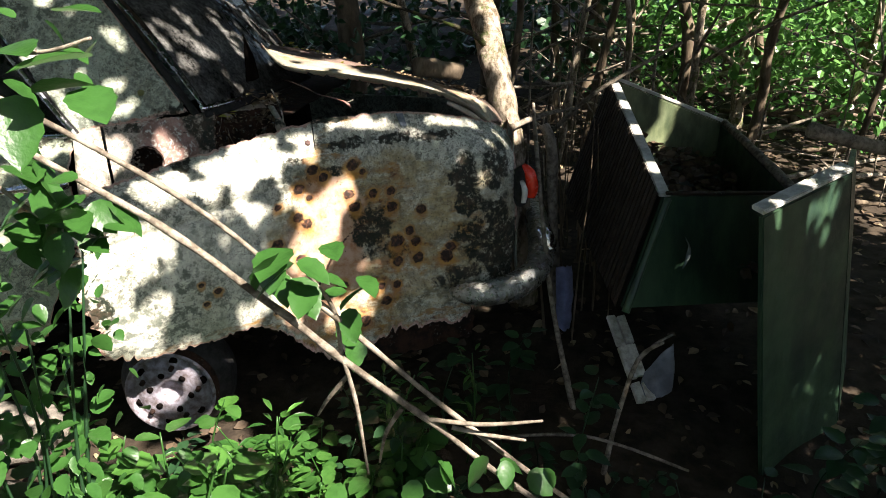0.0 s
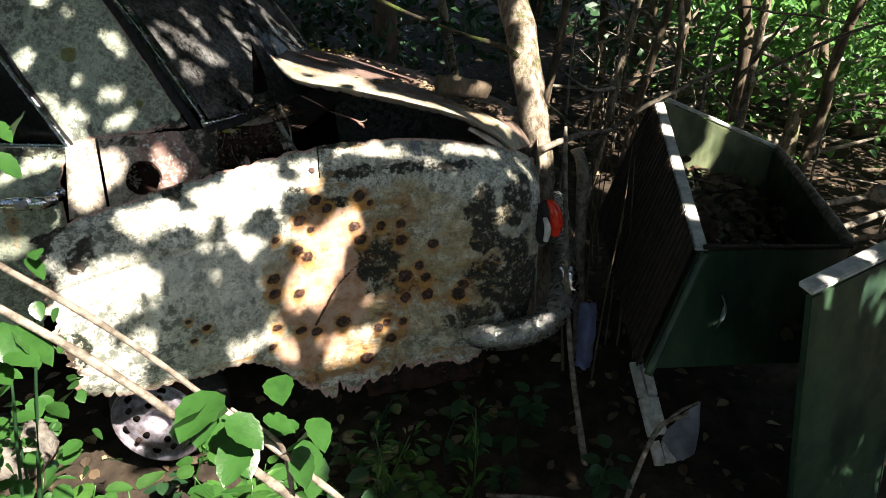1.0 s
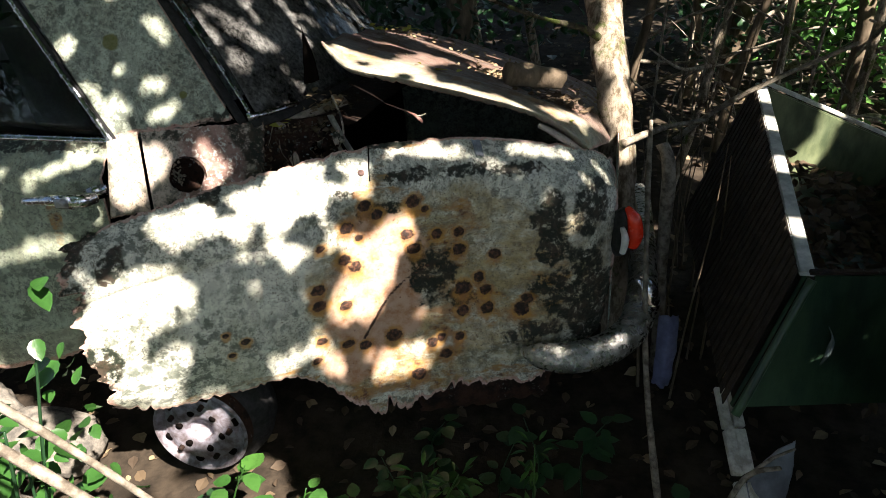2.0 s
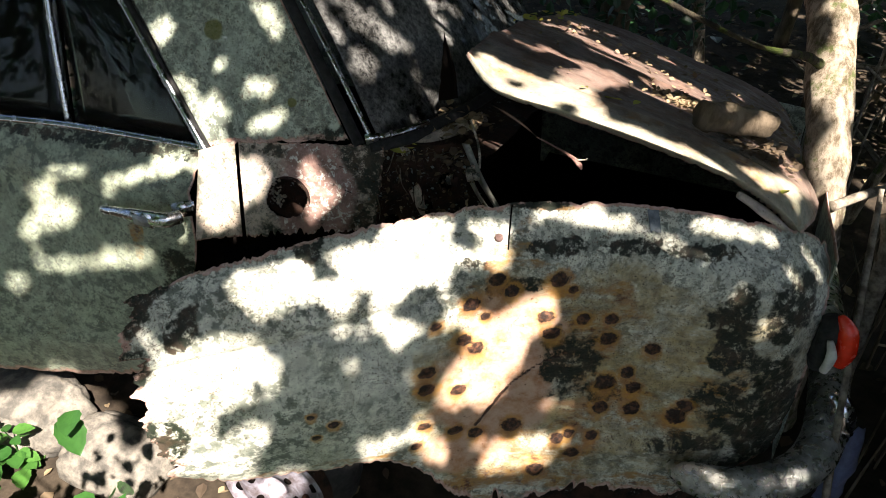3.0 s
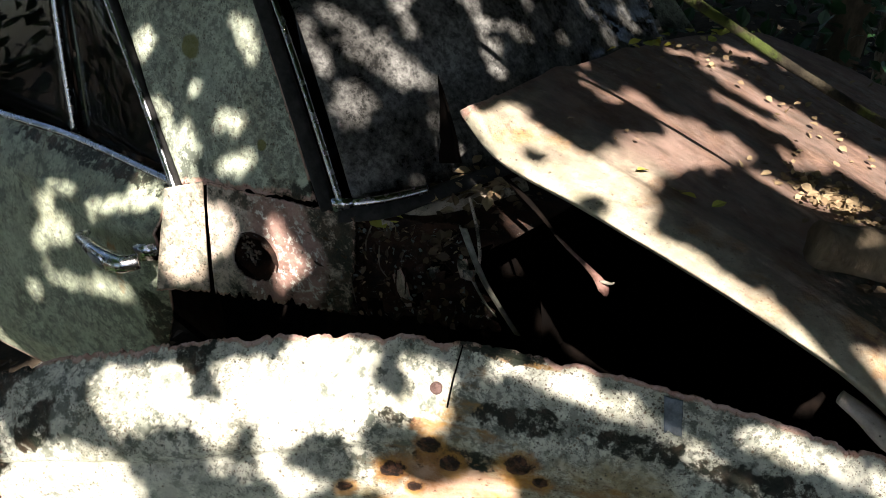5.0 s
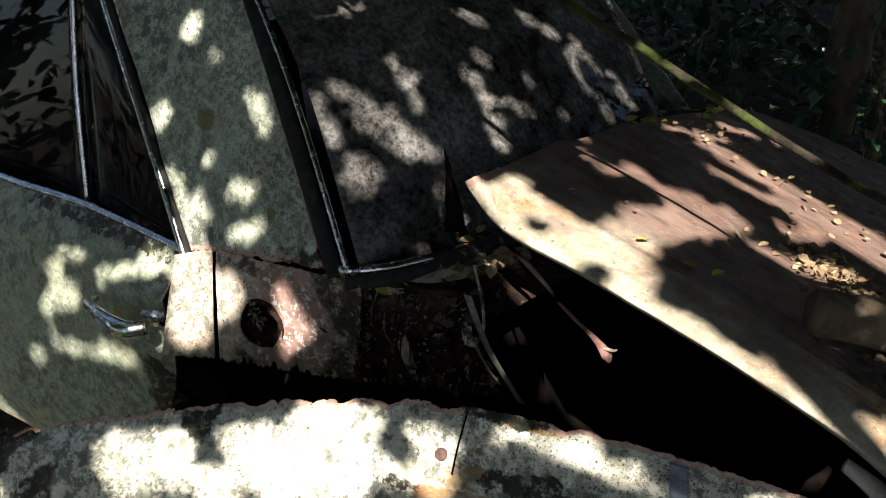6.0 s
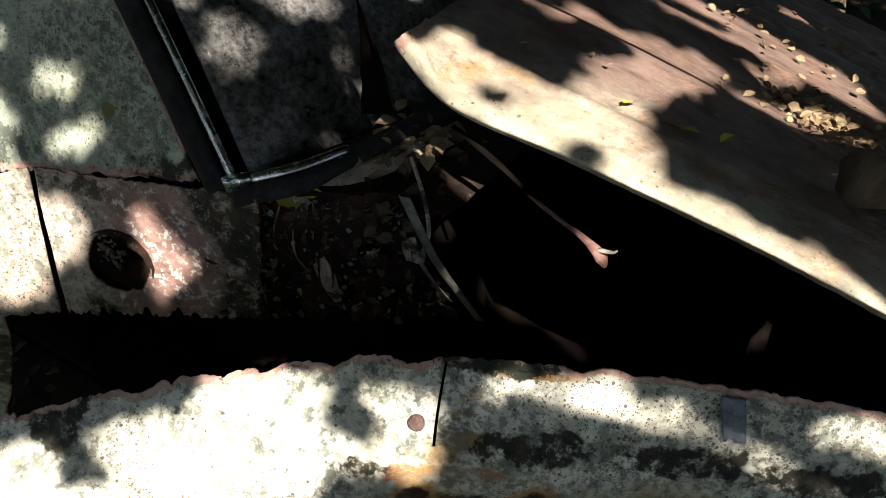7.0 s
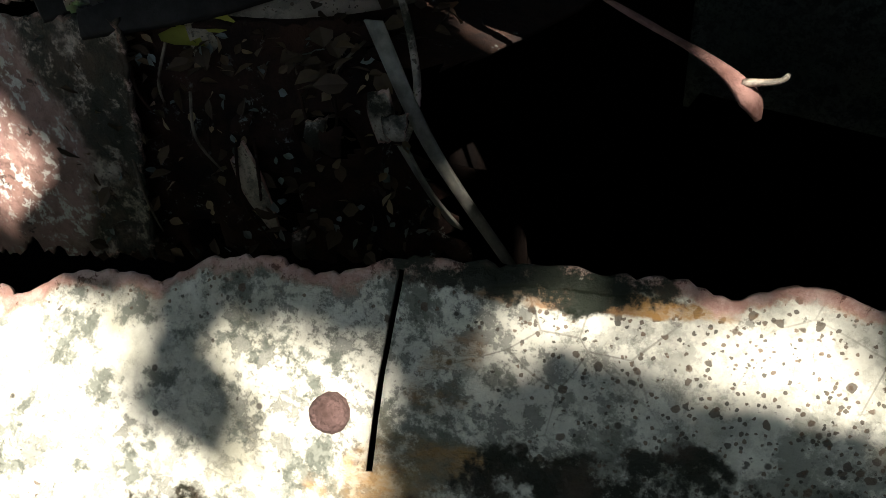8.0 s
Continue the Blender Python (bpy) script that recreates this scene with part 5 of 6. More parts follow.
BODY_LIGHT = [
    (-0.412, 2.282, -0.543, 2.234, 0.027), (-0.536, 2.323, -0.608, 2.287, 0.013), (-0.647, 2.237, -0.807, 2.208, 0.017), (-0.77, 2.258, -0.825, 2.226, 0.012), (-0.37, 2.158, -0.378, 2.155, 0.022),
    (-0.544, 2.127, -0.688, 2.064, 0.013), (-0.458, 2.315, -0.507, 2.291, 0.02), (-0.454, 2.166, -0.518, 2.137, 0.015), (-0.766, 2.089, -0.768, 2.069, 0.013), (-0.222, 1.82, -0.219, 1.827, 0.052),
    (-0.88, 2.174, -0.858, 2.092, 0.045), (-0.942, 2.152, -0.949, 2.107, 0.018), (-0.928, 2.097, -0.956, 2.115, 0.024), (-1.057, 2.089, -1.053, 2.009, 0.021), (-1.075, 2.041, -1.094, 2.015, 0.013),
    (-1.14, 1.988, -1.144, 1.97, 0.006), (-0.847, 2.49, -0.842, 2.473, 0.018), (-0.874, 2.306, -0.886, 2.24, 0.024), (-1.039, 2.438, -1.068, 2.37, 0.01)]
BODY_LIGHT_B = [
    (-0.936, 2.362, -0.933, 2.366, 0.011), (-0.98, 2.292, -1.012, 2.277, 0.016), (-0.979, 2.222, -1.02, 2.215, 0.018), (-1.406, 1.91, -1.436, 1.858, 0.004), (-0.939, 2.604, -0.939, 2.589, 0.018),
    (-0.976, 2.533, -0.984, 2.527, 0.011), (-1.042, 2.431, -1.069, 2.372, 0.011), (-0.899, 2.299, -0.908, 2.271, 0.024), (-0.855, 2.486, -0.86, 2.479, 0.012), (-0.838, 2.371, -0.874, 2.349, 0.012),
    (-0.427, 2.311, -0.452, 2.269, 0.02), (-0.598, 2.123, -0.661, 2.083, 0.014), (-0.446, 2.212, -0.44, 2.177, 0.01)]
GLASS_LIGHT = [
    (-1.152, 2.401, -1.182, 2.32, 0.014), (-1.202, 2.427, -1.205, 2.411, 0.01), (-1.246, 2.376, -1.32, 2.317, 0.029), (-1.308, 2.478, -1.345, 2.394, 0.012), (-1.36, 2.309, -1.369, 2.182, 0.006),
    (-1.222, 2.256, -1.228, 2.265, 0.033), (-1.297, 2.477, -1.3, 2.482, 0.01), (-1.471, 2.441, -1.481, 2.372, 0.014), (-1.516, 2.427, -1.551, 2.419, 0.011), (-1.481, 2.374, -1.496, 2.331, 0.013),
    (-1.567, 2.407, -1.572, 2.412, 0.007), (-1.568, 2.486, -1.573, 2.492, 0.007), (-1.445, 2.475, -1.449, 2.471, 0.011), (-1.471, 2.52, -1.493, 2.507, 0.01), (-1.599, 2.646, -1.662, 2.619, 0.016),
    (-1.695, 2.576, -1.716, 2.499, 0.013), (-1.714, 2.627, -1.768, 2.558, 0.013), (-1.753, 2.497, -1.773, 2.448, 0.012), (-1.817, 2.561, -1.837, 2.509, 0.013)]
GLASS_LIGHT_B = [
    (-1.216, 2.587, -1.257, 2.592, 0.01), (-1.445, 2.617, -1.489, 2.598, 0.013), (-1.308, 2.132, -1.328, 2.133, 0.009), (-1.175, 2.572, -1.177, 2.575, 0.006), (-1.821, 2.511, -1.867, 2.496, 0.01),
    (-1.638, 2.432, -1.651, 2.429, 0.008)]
# openings over single places: x, y, z and radius
NEAR_LIGHT = [
    (0.69, 2.2, 0.79, 0.05), (0.69, 2.5, 0.82, 0.05), (0.69, 2.75, 0.85, 0.05), (0.69, 2.95, 0.87, 0.05), (0.95, 3.09, 0.78, 0.05), (0.92, 1.70, 0.855, 0.04), (1.02, 1.78, 0.865, 0.05), (1.12, 1.86, 0.875, 0.04), (1.06, 1.81, 0.79, 0.03), (1.11, 1.85, 0.80, 0.028), (1.0, 1.77, 0.74, 0.02), (0.93, 1.72, 0.77, 0.018), (1.09, 1.83, 0.70, 0.02), (0.9, 3.06, 0.62, 0.06),
    (-0.80, 1.70, 0.24, 0.05), (0.29, 2.18, 0.74, 0.03), (0.1, 2.77, 0.97, 0.04), (-0.1, 2.66, 1.15, 0.03), (-1.3, 1.4, 0.1, 0.18), (-1.0, 1.15, 0.25, 0.16), (-0.7, 1.2, 0.2, 0.14), (-1.2, 0.95, 0.3, 0.18), (-0.45, 1.0, 0.4, 0.09),
    (-0.2, 0.85, 1.05, 0.06), (-0.38, 0.8, 1.2, 0.07), (-0.05, 0.85, 0.97, 0.06), (-0.09, 0.8, 1.15, 0.05), (-0.42, 0.85, 1.17, 0.06), (-0.6, 1.0, 0.95, 0.07), (-0.62, 1.0, 0.8, 0.06), (-1.55, 1.7, 0.1, 0.08), (0.15, 0.85, 0.82, 0.08)]
gg = random.Random(77)
GAPS = list(NEAR_LIGHT)
for _ in range(170):
    GAPS.append((gg.uniform(1.2, 5.2), gg.uniform(4.2, 7.5), gg.uniform(0.1, 1.6), gg.uniform(0.06, 0.40)))
for _ in range(30):
    x = gg.uniform(-1.25, 0.25)
    GAPS.append((x, 2.0 + 0.15 * x, gg.uniform(0.35, 1.2), gg.uniform(0.0, 0.006)))
for _ in range(25):
    GAPS.append((gg.uniform(-1.5, 1.0), gg.uniform(3.9, 6.5), gg.uniform(0.2, 1.4), gg.uniform(0.02, 0.07)))
for _ in range(190):
    GAPS.append((gg.uniform(-1.6, -0.15), gg.uniform(0.6, 1.4), gg.uniform(0.1, 1.2), gg.uniform(0.03, 0.11)))
for z, x, y in ((0.80, 0.26, 2.63), (0.90, 0.235, 2.68), (1.00, 0.21, 2.74), (1.10, 0.19, 2.81), (1.20, 0.17, 2.88), (1.30, 0.155, 2.93)):
    GAPS.append((x, y, z, gg.uniform(0.05, 0.075)))
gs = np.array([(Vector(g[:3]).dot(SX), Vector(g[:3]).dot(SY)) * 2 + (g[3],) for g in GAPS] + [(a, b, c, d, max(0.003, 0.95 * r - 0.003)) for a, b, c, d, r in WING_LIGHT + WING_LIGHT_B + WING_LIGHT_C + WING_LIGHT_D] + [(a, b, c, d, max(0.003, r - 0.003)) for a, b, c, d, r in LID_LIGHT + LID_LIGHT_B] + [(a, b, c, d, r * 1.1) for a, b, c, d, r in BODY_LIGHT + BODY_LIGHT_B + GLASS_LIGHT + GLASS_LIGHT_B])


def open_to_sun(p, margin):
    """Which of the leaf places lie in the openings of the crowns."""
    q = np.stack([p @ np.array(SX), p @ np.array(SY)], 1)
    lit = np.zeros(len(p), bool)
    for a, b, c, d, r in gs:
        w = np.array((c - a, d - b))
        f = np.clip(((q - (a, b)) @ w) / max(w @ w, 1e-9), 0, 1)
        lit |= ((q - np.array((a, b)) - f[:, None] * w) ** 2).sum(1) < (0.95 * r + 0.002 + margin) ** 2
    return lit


def crown(centre, radii, count, size, gen, clear=True):
    """Leaves in clumps through a crown, thinner towards its outline."""
    c, r = np.array(centre), np.array(radii)
    clumps = gen.normal(0, 0.5, (max(12, count // 60), 3))
    clumps = clumps[np.linalg.norm(clumps, axis=1) < 1.15]
    p = clumps[gen.integers(0, len(clumps), count)] + gen.normal(0, 0.13, (count, 3))
    p = c + p * r
    p = p[p[:, 2] > 1.95]
    w = gen.normal(0, 1, (len(p), 3)) + np.array((0, 0, -0.35))
    w /= np.linalg.norm(w, axis=1, keepdims=True)
    s = gen.uniform(0.7, 1.3, len(p)) * size
    if clear:
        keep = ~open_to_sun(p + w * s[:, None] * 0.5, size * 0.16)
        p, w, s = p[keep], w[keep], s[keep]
    return leaf_mesh(p, w, s, gen)


def build_tree(base, pts, radii, label, limbs=(), crown_at=None, crown_r=(1, 1, 0.8), leaves=4000, size=0.075, bark=None, clear=True, name="tree"):
    bark = bark or M_BARKD
    t = thing(name, base, label, "tree", "trees round the wreck")
    trunk = part("trunk", tube(pts, radii, 14, 0.22, len(pts) * 10, seed=base[0]), bark, t)
    for lp, lr in limbs:
        part("limb", tube(lp, lr, 10, 0.5, len(lp) * 16, seed=base[1]), M_MOSSY, t)
    if crown_at:
        me = crown(crown_at, crown_r, leaves, size, rng, clear)
        part("crown", me, M_CROWN, t, smooth=False)
    return t


over = lambda x, y, z, d: Vector((x, y, z)) + SUN * d
# This tree's crown is unseen, placed sunward of its trunk to dapple the wreck.
K0 = over(-0.35, 2.2, 0.8, 2.7)
build_tree((0.30, 2.66, 0), [(0.31, 2.66, -0.05), (0.265, 2.66, 0.45), (0.213, 2.70, 0.84), (0.140, 2.88, 1.13), (0.105, 2.98, 1.35), (0.25, 2.8, 2.0), (0.5, 2.3, 3.0), (0.9, 1.7, 3.8)],
           [0.068, 0.058, 0.052, 0.056, 0.054, 0.046, 0.036, 0.02], "slender lichen-flecked tree growing against the wreck",
           [([(0.15, 2.86, 1.04), (0.09, 2.66, 1.13), (0.0, 2.475, 1.20), (-0.078, 2.434, 1.233), (-0.174, 2.432, 1.266), (-0.273, 2.425, 1.308), (-0.38, 2.41, 1.36), (-0.55, 2.3, 1.5), (-0.8, 2.1, 1.85)], [0.013, 0.009, 0.0065, 0.006, 0.0058, 0.0056, 0.0055, 0.005, 0.004]),
            ([(0.5, 2.3, 3.0), (0.2, 1.8, 3.4), (-0.1, 1.4, 3.6)], [0.025, 0.018, 0.01])], K0, (1.5, 1.3, 0.75), 26000, 0.050, M_BARK)
# Trees added to hold back sky light; their crowns are all above the view.
for base, lean, far, rad, n, lab in (
        ((1.9, 0.9, 0), (0.1, 0.1), 0.6, (1.5, 1.5, 0.9), 9000, "unseen shade tree added beside the clearing"),
        ((2.9, 2.6, 0), (-0.4, -0.3), 0.5, (1.4, 1.5, 0.9), 8000, "unseen shade tree added behind the boxes"),
        ((-2.7, -0.9, 0), (0.6, 0.6), 0.5, (1.8, 1.6, 1.0), 14000, "unseen shade tree added behind the path"),
        ((0.9, -2.2, 0), (0.2, -0.3), 0.5, (1.6, 1.2, 0.8), 2500, "unseen shade tree added behind the path"),
        # this one also puts leaves into the side glass's reflection
        ((-3.4, -3.4, 0), (0.2, -0.2), 0.5, (2.4, 1.7, 1.7), 26000, "unseen shade tree added behind the path"),
        ((-2.6, 4.6, 0), (0.2, -0.2), 0.5, (2.3, 2.3, 1.0), 34000, "shade tree added beyond the wreck, crown unseen"),
        ((-0.7, 4.3, 0), (-0.2, 0.1), 0.5, (1.6, 1.0, 0.8), 16000, "shade tree added beyond the wreck, crown unseen"),
        ((0.9, 5.6, 0), (0.0, -0.3), 0.5, (2.3, 2.4, 1.0), 40000, "shade tree added beyond the wreck, crown unseen")):
    x, y, _ = base
    top = (x + lean[0], y + lean[1], 3.6)
    build_tree(base, [(x, y, -0.1), (x + 0.03, y, 0.8), (x + lean[0] * 0.4, y + lean[1] * 0.4, 1.9), top], [0.085, 0.07, 0.06, 0.035], lab,
               [([(x + lean[0] * 0.4, y + lean[1] * 0.4, 1.9), (x - 0.4, y + 0.3, 2.6), (x - 0.8, y + 0.4, 3.1)], [0.04, 0.03, 0.012])], (top[0], top[1], 3.4), rad, n, 0.085)
# unseen crown added over the wreck to darken its upward faces
build_tree((-1.9, 4.1, 0), [(-1.9, 4.1, -0.1), (-1.8, 4.0, 1.2), (-1.3, 3.6, 2.2), (-0.5, 3.1, 2.8)], [0.10, 0.085, 0.06, 0.03], "unseen broad tree added over the wreck", [], (-0.5, 3.0, 2.75), (2.0, 1.5, 0.6), 46000, 0.065)
# unseen crown added on the sunny side to shade the wreck, dappled through its openings
K1 = over(-0.2, 2.1, 0.8, 3.8)
build_tree((3.4, -0.6, 0), [(3.4, -0.6, -0.1), (3.3, -0.6, 1.5), (2.8, -0.2, 3.0), (K1.x, K1.y, K1.z)], [0.12, 0.10, 0.08, 0.03], "unseen broad tree added on the sunny side of the clearing", [], tuple(K1), (1.9, 1.6, 0.7), 44000, 0.052)
# unseen crown added to keep the sun off the doors
K2 = over(-1.5, 1.8, 0.85, 3.4)
build_tree((-1.0, -1.7, 0), [(-1.0, -1.7, -0.1), (-0.9, -1.6, 1.6), (-0.3, -0.4, 2.9), (K2.x, K2.y, K2.z)], [0.10, 0.08, 0.06, 0.03], "unseen leaning tree added to shade the doors", [], tuple(K2), (1.0, 0.9, 0.5), 26000, 0.052)

# ---- undergrowth, saplings and branches beyond the wreck ----
def build_sapling(x, y, h, r, lean, seed, label):
    t = thing("sapling", (x, y, ground_height(x, y)), label, "sapling", "thin stems beyond the wreck")
    g = random.Random(seed)
    z = ground_height(x, y)
    pts = [(x, y, z - 0.05)]
    for k in range(1, 6):
        f = k / 5
        pts.append((x + lean[0] * f * h + g.uniform(-0.04, 0.04), y + lean[1] * f * h + g.uniform(-0.04, 0.04), z + h * f))
    part("stem", tube(pts, [r, r * 0.85, r * 0.75, r * 0.65, r * 0.5, r * 0.35], 9, 0.25, 36, seed=seed), M_BARKD if seed % 3 else M_BARK, t)
    for k in range(4):
        f = g.uniform(0.12, 0.75)
        p = spline(pts, f)
        a = g.uniform(0, 6.28)
        L = g.uniform(0.3, 0.8)
        q = p + Vector((math.cos(a) * L, math.sin(a) * L, L * g.uniform(0.1, 0.7)))
        part("twig", tube([p, p.lerp(q, 0.5) + Vector((0, 0, g.uniform(-0.06, 0.06))), q], [r * 0.45, r * 0.3, r * 0.12], 6, 0.2, 12), M_TWIG, t)
    return t


g0 = random.Random(12)
STEMS = [(1.25, 4.1, 0.03), (1.45, 4.35, 0.045), (1.62, 4.1, 0.035), (1.75, 4.6, 0.05), (1.05, 4.7, 0.03), (2.05, 4.9, 0.04), (2.35, 4.5, 0.03), (2.7, 5.4, 0.045), (0.75, 4.4, 0.03), (0.5, 3.9, 0.025),
         (0.62, 5.2, 0.04), (0.25, 4.5, 0.03), (-0.2, 4.6, 0.035), (3.2, 5.0, 0.04), (3.0, 6.2, 0.05), (1.3, 6.0, 0.05), (2.2, 6.4, 0.05), (0.1, 5.8, 0.05), (-0.7, 5.2, 0.04), (3.9, 6.0, 0.05), (2.0, 3.7, 0.02), (0.95, 3.7, 0.018)]
for k, (x, y, r) in enumerate(STEMS):
    build_sapling(x, y, g0.uniform(1.9, 2.9), r, (g0.uniform(-0.22, 0.22), g0.uniform(-0.15, 0.15)), k, "thin grey-brown sapling with bare lower twigs")

for k in range(26):
    x, y = g0.uniform(0.9, 3.4), g0.uniform(3.2, 6.0)
    a, L = g0.uniform(-0.5, 0.9), g0.uniform(0.5, 1.6)
    z = ground_height(x, y) + 0.03 + g0.uniform(0, 0.12)
    x2, y2 = x + math.cos(a) * L, y + math.sin(a) * L
    r = g0.choice((0.012, 0.016, 0.02, 0.035))
    b = part("fallen_branch", tube([(x, y, z), ((x + x2) / 2, (y + y2) / 2 + g0.uniform(-0.1, 0.1), z + g0.uniform(0, 0.08)), (x2, y2, ground_height(x2, y2) + r * 0.7)], [r, r * 0.8, r * 0.5], 8, 0.25, 18, seed=k), M_TWIG if k % 2 else M_BARKD)
    tagged(b, "dead grey branch lying on the litter", "branch", "fallen branches")

# stems and sticks beside the tail of the car
for pts, rad, lab in (
        ([(0.36, 2.62, 0.80), (0.39, 2.60, 0.72), (0.41, 2.57, 0.4), (0.44, 2.5, 0.0)], [0.02, 0.022, 0.02, 0.02], "broken greenish stem beside the tree"),
        ([(0.315, 2.55, 0.90), (0.33, 2.35, 0.7), (0.37, 2.1, 0.35), (0.45, 1.9, 0.0)], [0.006, 0.008, 0.009, 0.011], "thin grey stem leaning past the bumper"),
        ([(0.43, 3.1, 0.62), (0.62, 3.0, 0.84), (0.95, 3.05, 1.02)], [0.010, 0.010, 0.006], "dead stick leaning on the tub"),
        ([(0.24, 2.62, 0.79), (0.36, 2.75, 0.80), (0.50, 2.85, 0.80)], [0.014, 0.011, 0.006], "stub of a dead side branch"),
        ([(0.66, 1.72, 0.42), (0.60, 1.75, 0.33), (0.54, 1.68, 0.15), (0.50, 1.6, 0.0)], [0.005, 0.007, 0.008, 0.009], "thin forked stick standing in the soil"),
        ([(0.60, 1.75, 0.33), (0.66, 1.80, 0.36), (0.72, 1.84, 0.37)], [0.005, 0.005, 0.003], "thin forked twig standing in soil"),
        ([(0.15, 1.72, 0.05), (0.45, 1.66, 0.12), (0.75, 1.6, 0.05)], [0.006, 0.006, 0.004], "thin stick lying in the nettles"),
        ([(1.05, 1.95, 0.98), (1.25, 1.98, 0.92), (1.45, 2.1, 0.85)], [0.022, 0.02, 0.014], "mossy branch lying across the cabinet")):
    tagged(part("stick", tube(pts, rad, 8, 0.2, 24), M_TWIG), lab, "stick", "sticks by the wreck")

g6 = random.Random(31)
for k in range(22):
    x, y = g6.uniform(0.38, 0.66), g6.uniform(2.25, 3.6)
    z, hh = ground_height(x, y), g6.uniform(0.35, 1.0)
    r = g6.choice((0.0025, 0.0035, 0.005))
    dx, dy = g6.uniform(-0.14, 0.10), g6.uniform(-0.15, 0.15)
    tagged(part("dead_stalk", tube([(x, y, z - 0.02), (x + dx * 0.3, y + dy * 0.4, z + hh * 0.5), (x + dx, y + dy, z + hh)], [r * 1.2, r, r * 0.5], 6, 0.3, 12, seed=k), M_BARKD), "thin dead stalk standing behind the car's tail", "stalk", "dead stalks")
for k in range(40):
    x, y = g6.uniform(0.3, 3.2), g6.uniform(3.4, 5.4)
    z, L, a = ground_height(x, y) + g6.uniform(0.1, 1.0), g6.uniform(0.4, 1.1), g6.uniform(0, 6.28)
    r = g6.choice((0.004, 0.006, 0.008))
    q = (x + math.cos(a) * L, y + math.sin(a) * L * 0.5, z + g6.uniform(-0.2, 0.5) * L)
    tagged(part("dead_twig", tube([(x, y, ground_height(x, y)), (x, y, z), ((x + q[0]) / 2, (y + q[1]) / 2, (z + q[2]) / 2 + 0.05), q], [r * 1.2, r, r * 0.8, r * 0.4], 6, 0.3, 18, seed=k), M_TWIG), "bare grey twig arching through the thicket", "twig", "bare twigs")

# log on the boot lid
logt = thing("log", (-0.02, 2.45, 1.0), "short broken log lying on the boot lid", "log")
part("log_wood", tube([(-0.090, 2.385, 1.070), (-0.03, 2.43, 1.055), (0.05, 2.49, 1.030)], [0.030, 0.031, 0.026], 14, 0.5, 40), M_BARKD, logt)

# foreground branches
fb = thing("overhanging_branch", (-0.06, 0.84, 0.96), "long grey twin-stemmed branch with toothed green leaves", "branch")
BR = [(-1.15, 0.75, 1.62), (-0.70, 0.79, 1.45), (-0.331, 0.808, 1.225), (-0.16, 0.83, 1.06), (-0.065, 0.845, 0.955), (0.06, 0.86, 0.83), (0.20, 0.9, 0.66), (0.34, 0.95, 0.5)]
BR2 = [(-1.10, 0.76, 1.66), (-0.68, 0.80, 1.49), (-0.30, 0.815, 1.265), (-0.13, 0.835, 1.10), (-0.02, 0.85, 0.975), (0.10, 0.865, 0.84), (0.26, 0.9, 0.66), (0.40, 0.95, 0.5)]
part("stem", tube(BR, [0.0055, 0.0055, 0.005, 0.0055, 0.006, 0.005, 0.0045, 0.004], 9, 0.45, 90), M_TWIG, fb)
part("stem", tube(BR2, [0.0042, 0.0042, 0.004, 0.004, 0.0042, 0.004, 0.0038, 0.003], 9, 0.45, 90), M_TWIG, fb)
for pts in ([(-0.062, 0.843, 0.955), (-0.05, 0.85, 0.86), (-0.045, 0.87, 0.70)], [(-0.06, 0.85, 0.92), (-0.10, 0.87, 0.86), (-0.13, 0.9, 0.80)], [(0.02, 0.86, 0.85), (-0.01, 0.87, 0.79), (-0.03, 0.9, 0.70)],
            [(0.06, 0.86, 0.83), (0.15, 0.85, 0.83), (0.245, 0.844, 0.845)], [(0.10, 0.865, 0.81), (0.16, 0.86, 0.80), (0.22, 0.85, 0.80)]):
    part("twig", tube(pts, [0.004, 0.0035, 0.002], 7, 0.2, 14), M_TWIG, fb)


def leaf_spray(points, ways, sizes, parent, material, name="leaf", narrow=1.0):
    gen = np.random.default_rng(len(points) * 7 + int(sizes[0] * 1000))
    for p, w, s in zip(points, ways, sizes):
        part(name, leaf_mesh([p], [w], [s], gen, narrow, 0.6, True), material, parent)


g1 = random.Random(5)
pts, ways, sizes = [], [], []
TOP = [(-0.254, 0.62, 1.495), (-0.245, 0.62, 1.423), (-0.223, 0.62, 1.466), (-0.308, 0.62, 1.426), (-0.307, 0.62, 1.459), (-0.293, 0.62, 1.417)]
SIDE = [(-0.377, 0.8, 1.247), (-0.447, 0.8, 1.246), (-0.387, 0.8, 1.172), (-0.365, 0.8, 1.197), (-0.455, 0.8, 1.188), (-0.419, 0.8, 1.205), (-0.461, 0.8, 1.278), (-0.35, 0.8, 1.23), (-0.416, 0.8, 1.154), (-0.503, 0.8, 1.162)]
FORK = [(-0.112, 0.75, 1.185), (-0.09, 0.77, 1.13), (-0.022, 0.83, 1.097), (-0.06, 0.93, 0.955), (-0.134, 0.80, 1.13), (-0.11, 0.79, 1.165), (-0.085, 0.83, 1.115), (-0.056, 0.86, 1.06)]
FOOT = [(0.09, 0.82, 0.775), (0.184, 0.84, 0.765), (0.249, 0.85, 0.745), (0.199, 0.85, 0.70), (0.05, 0.82, 0.74), (0.156, 0.84, 0.78)]
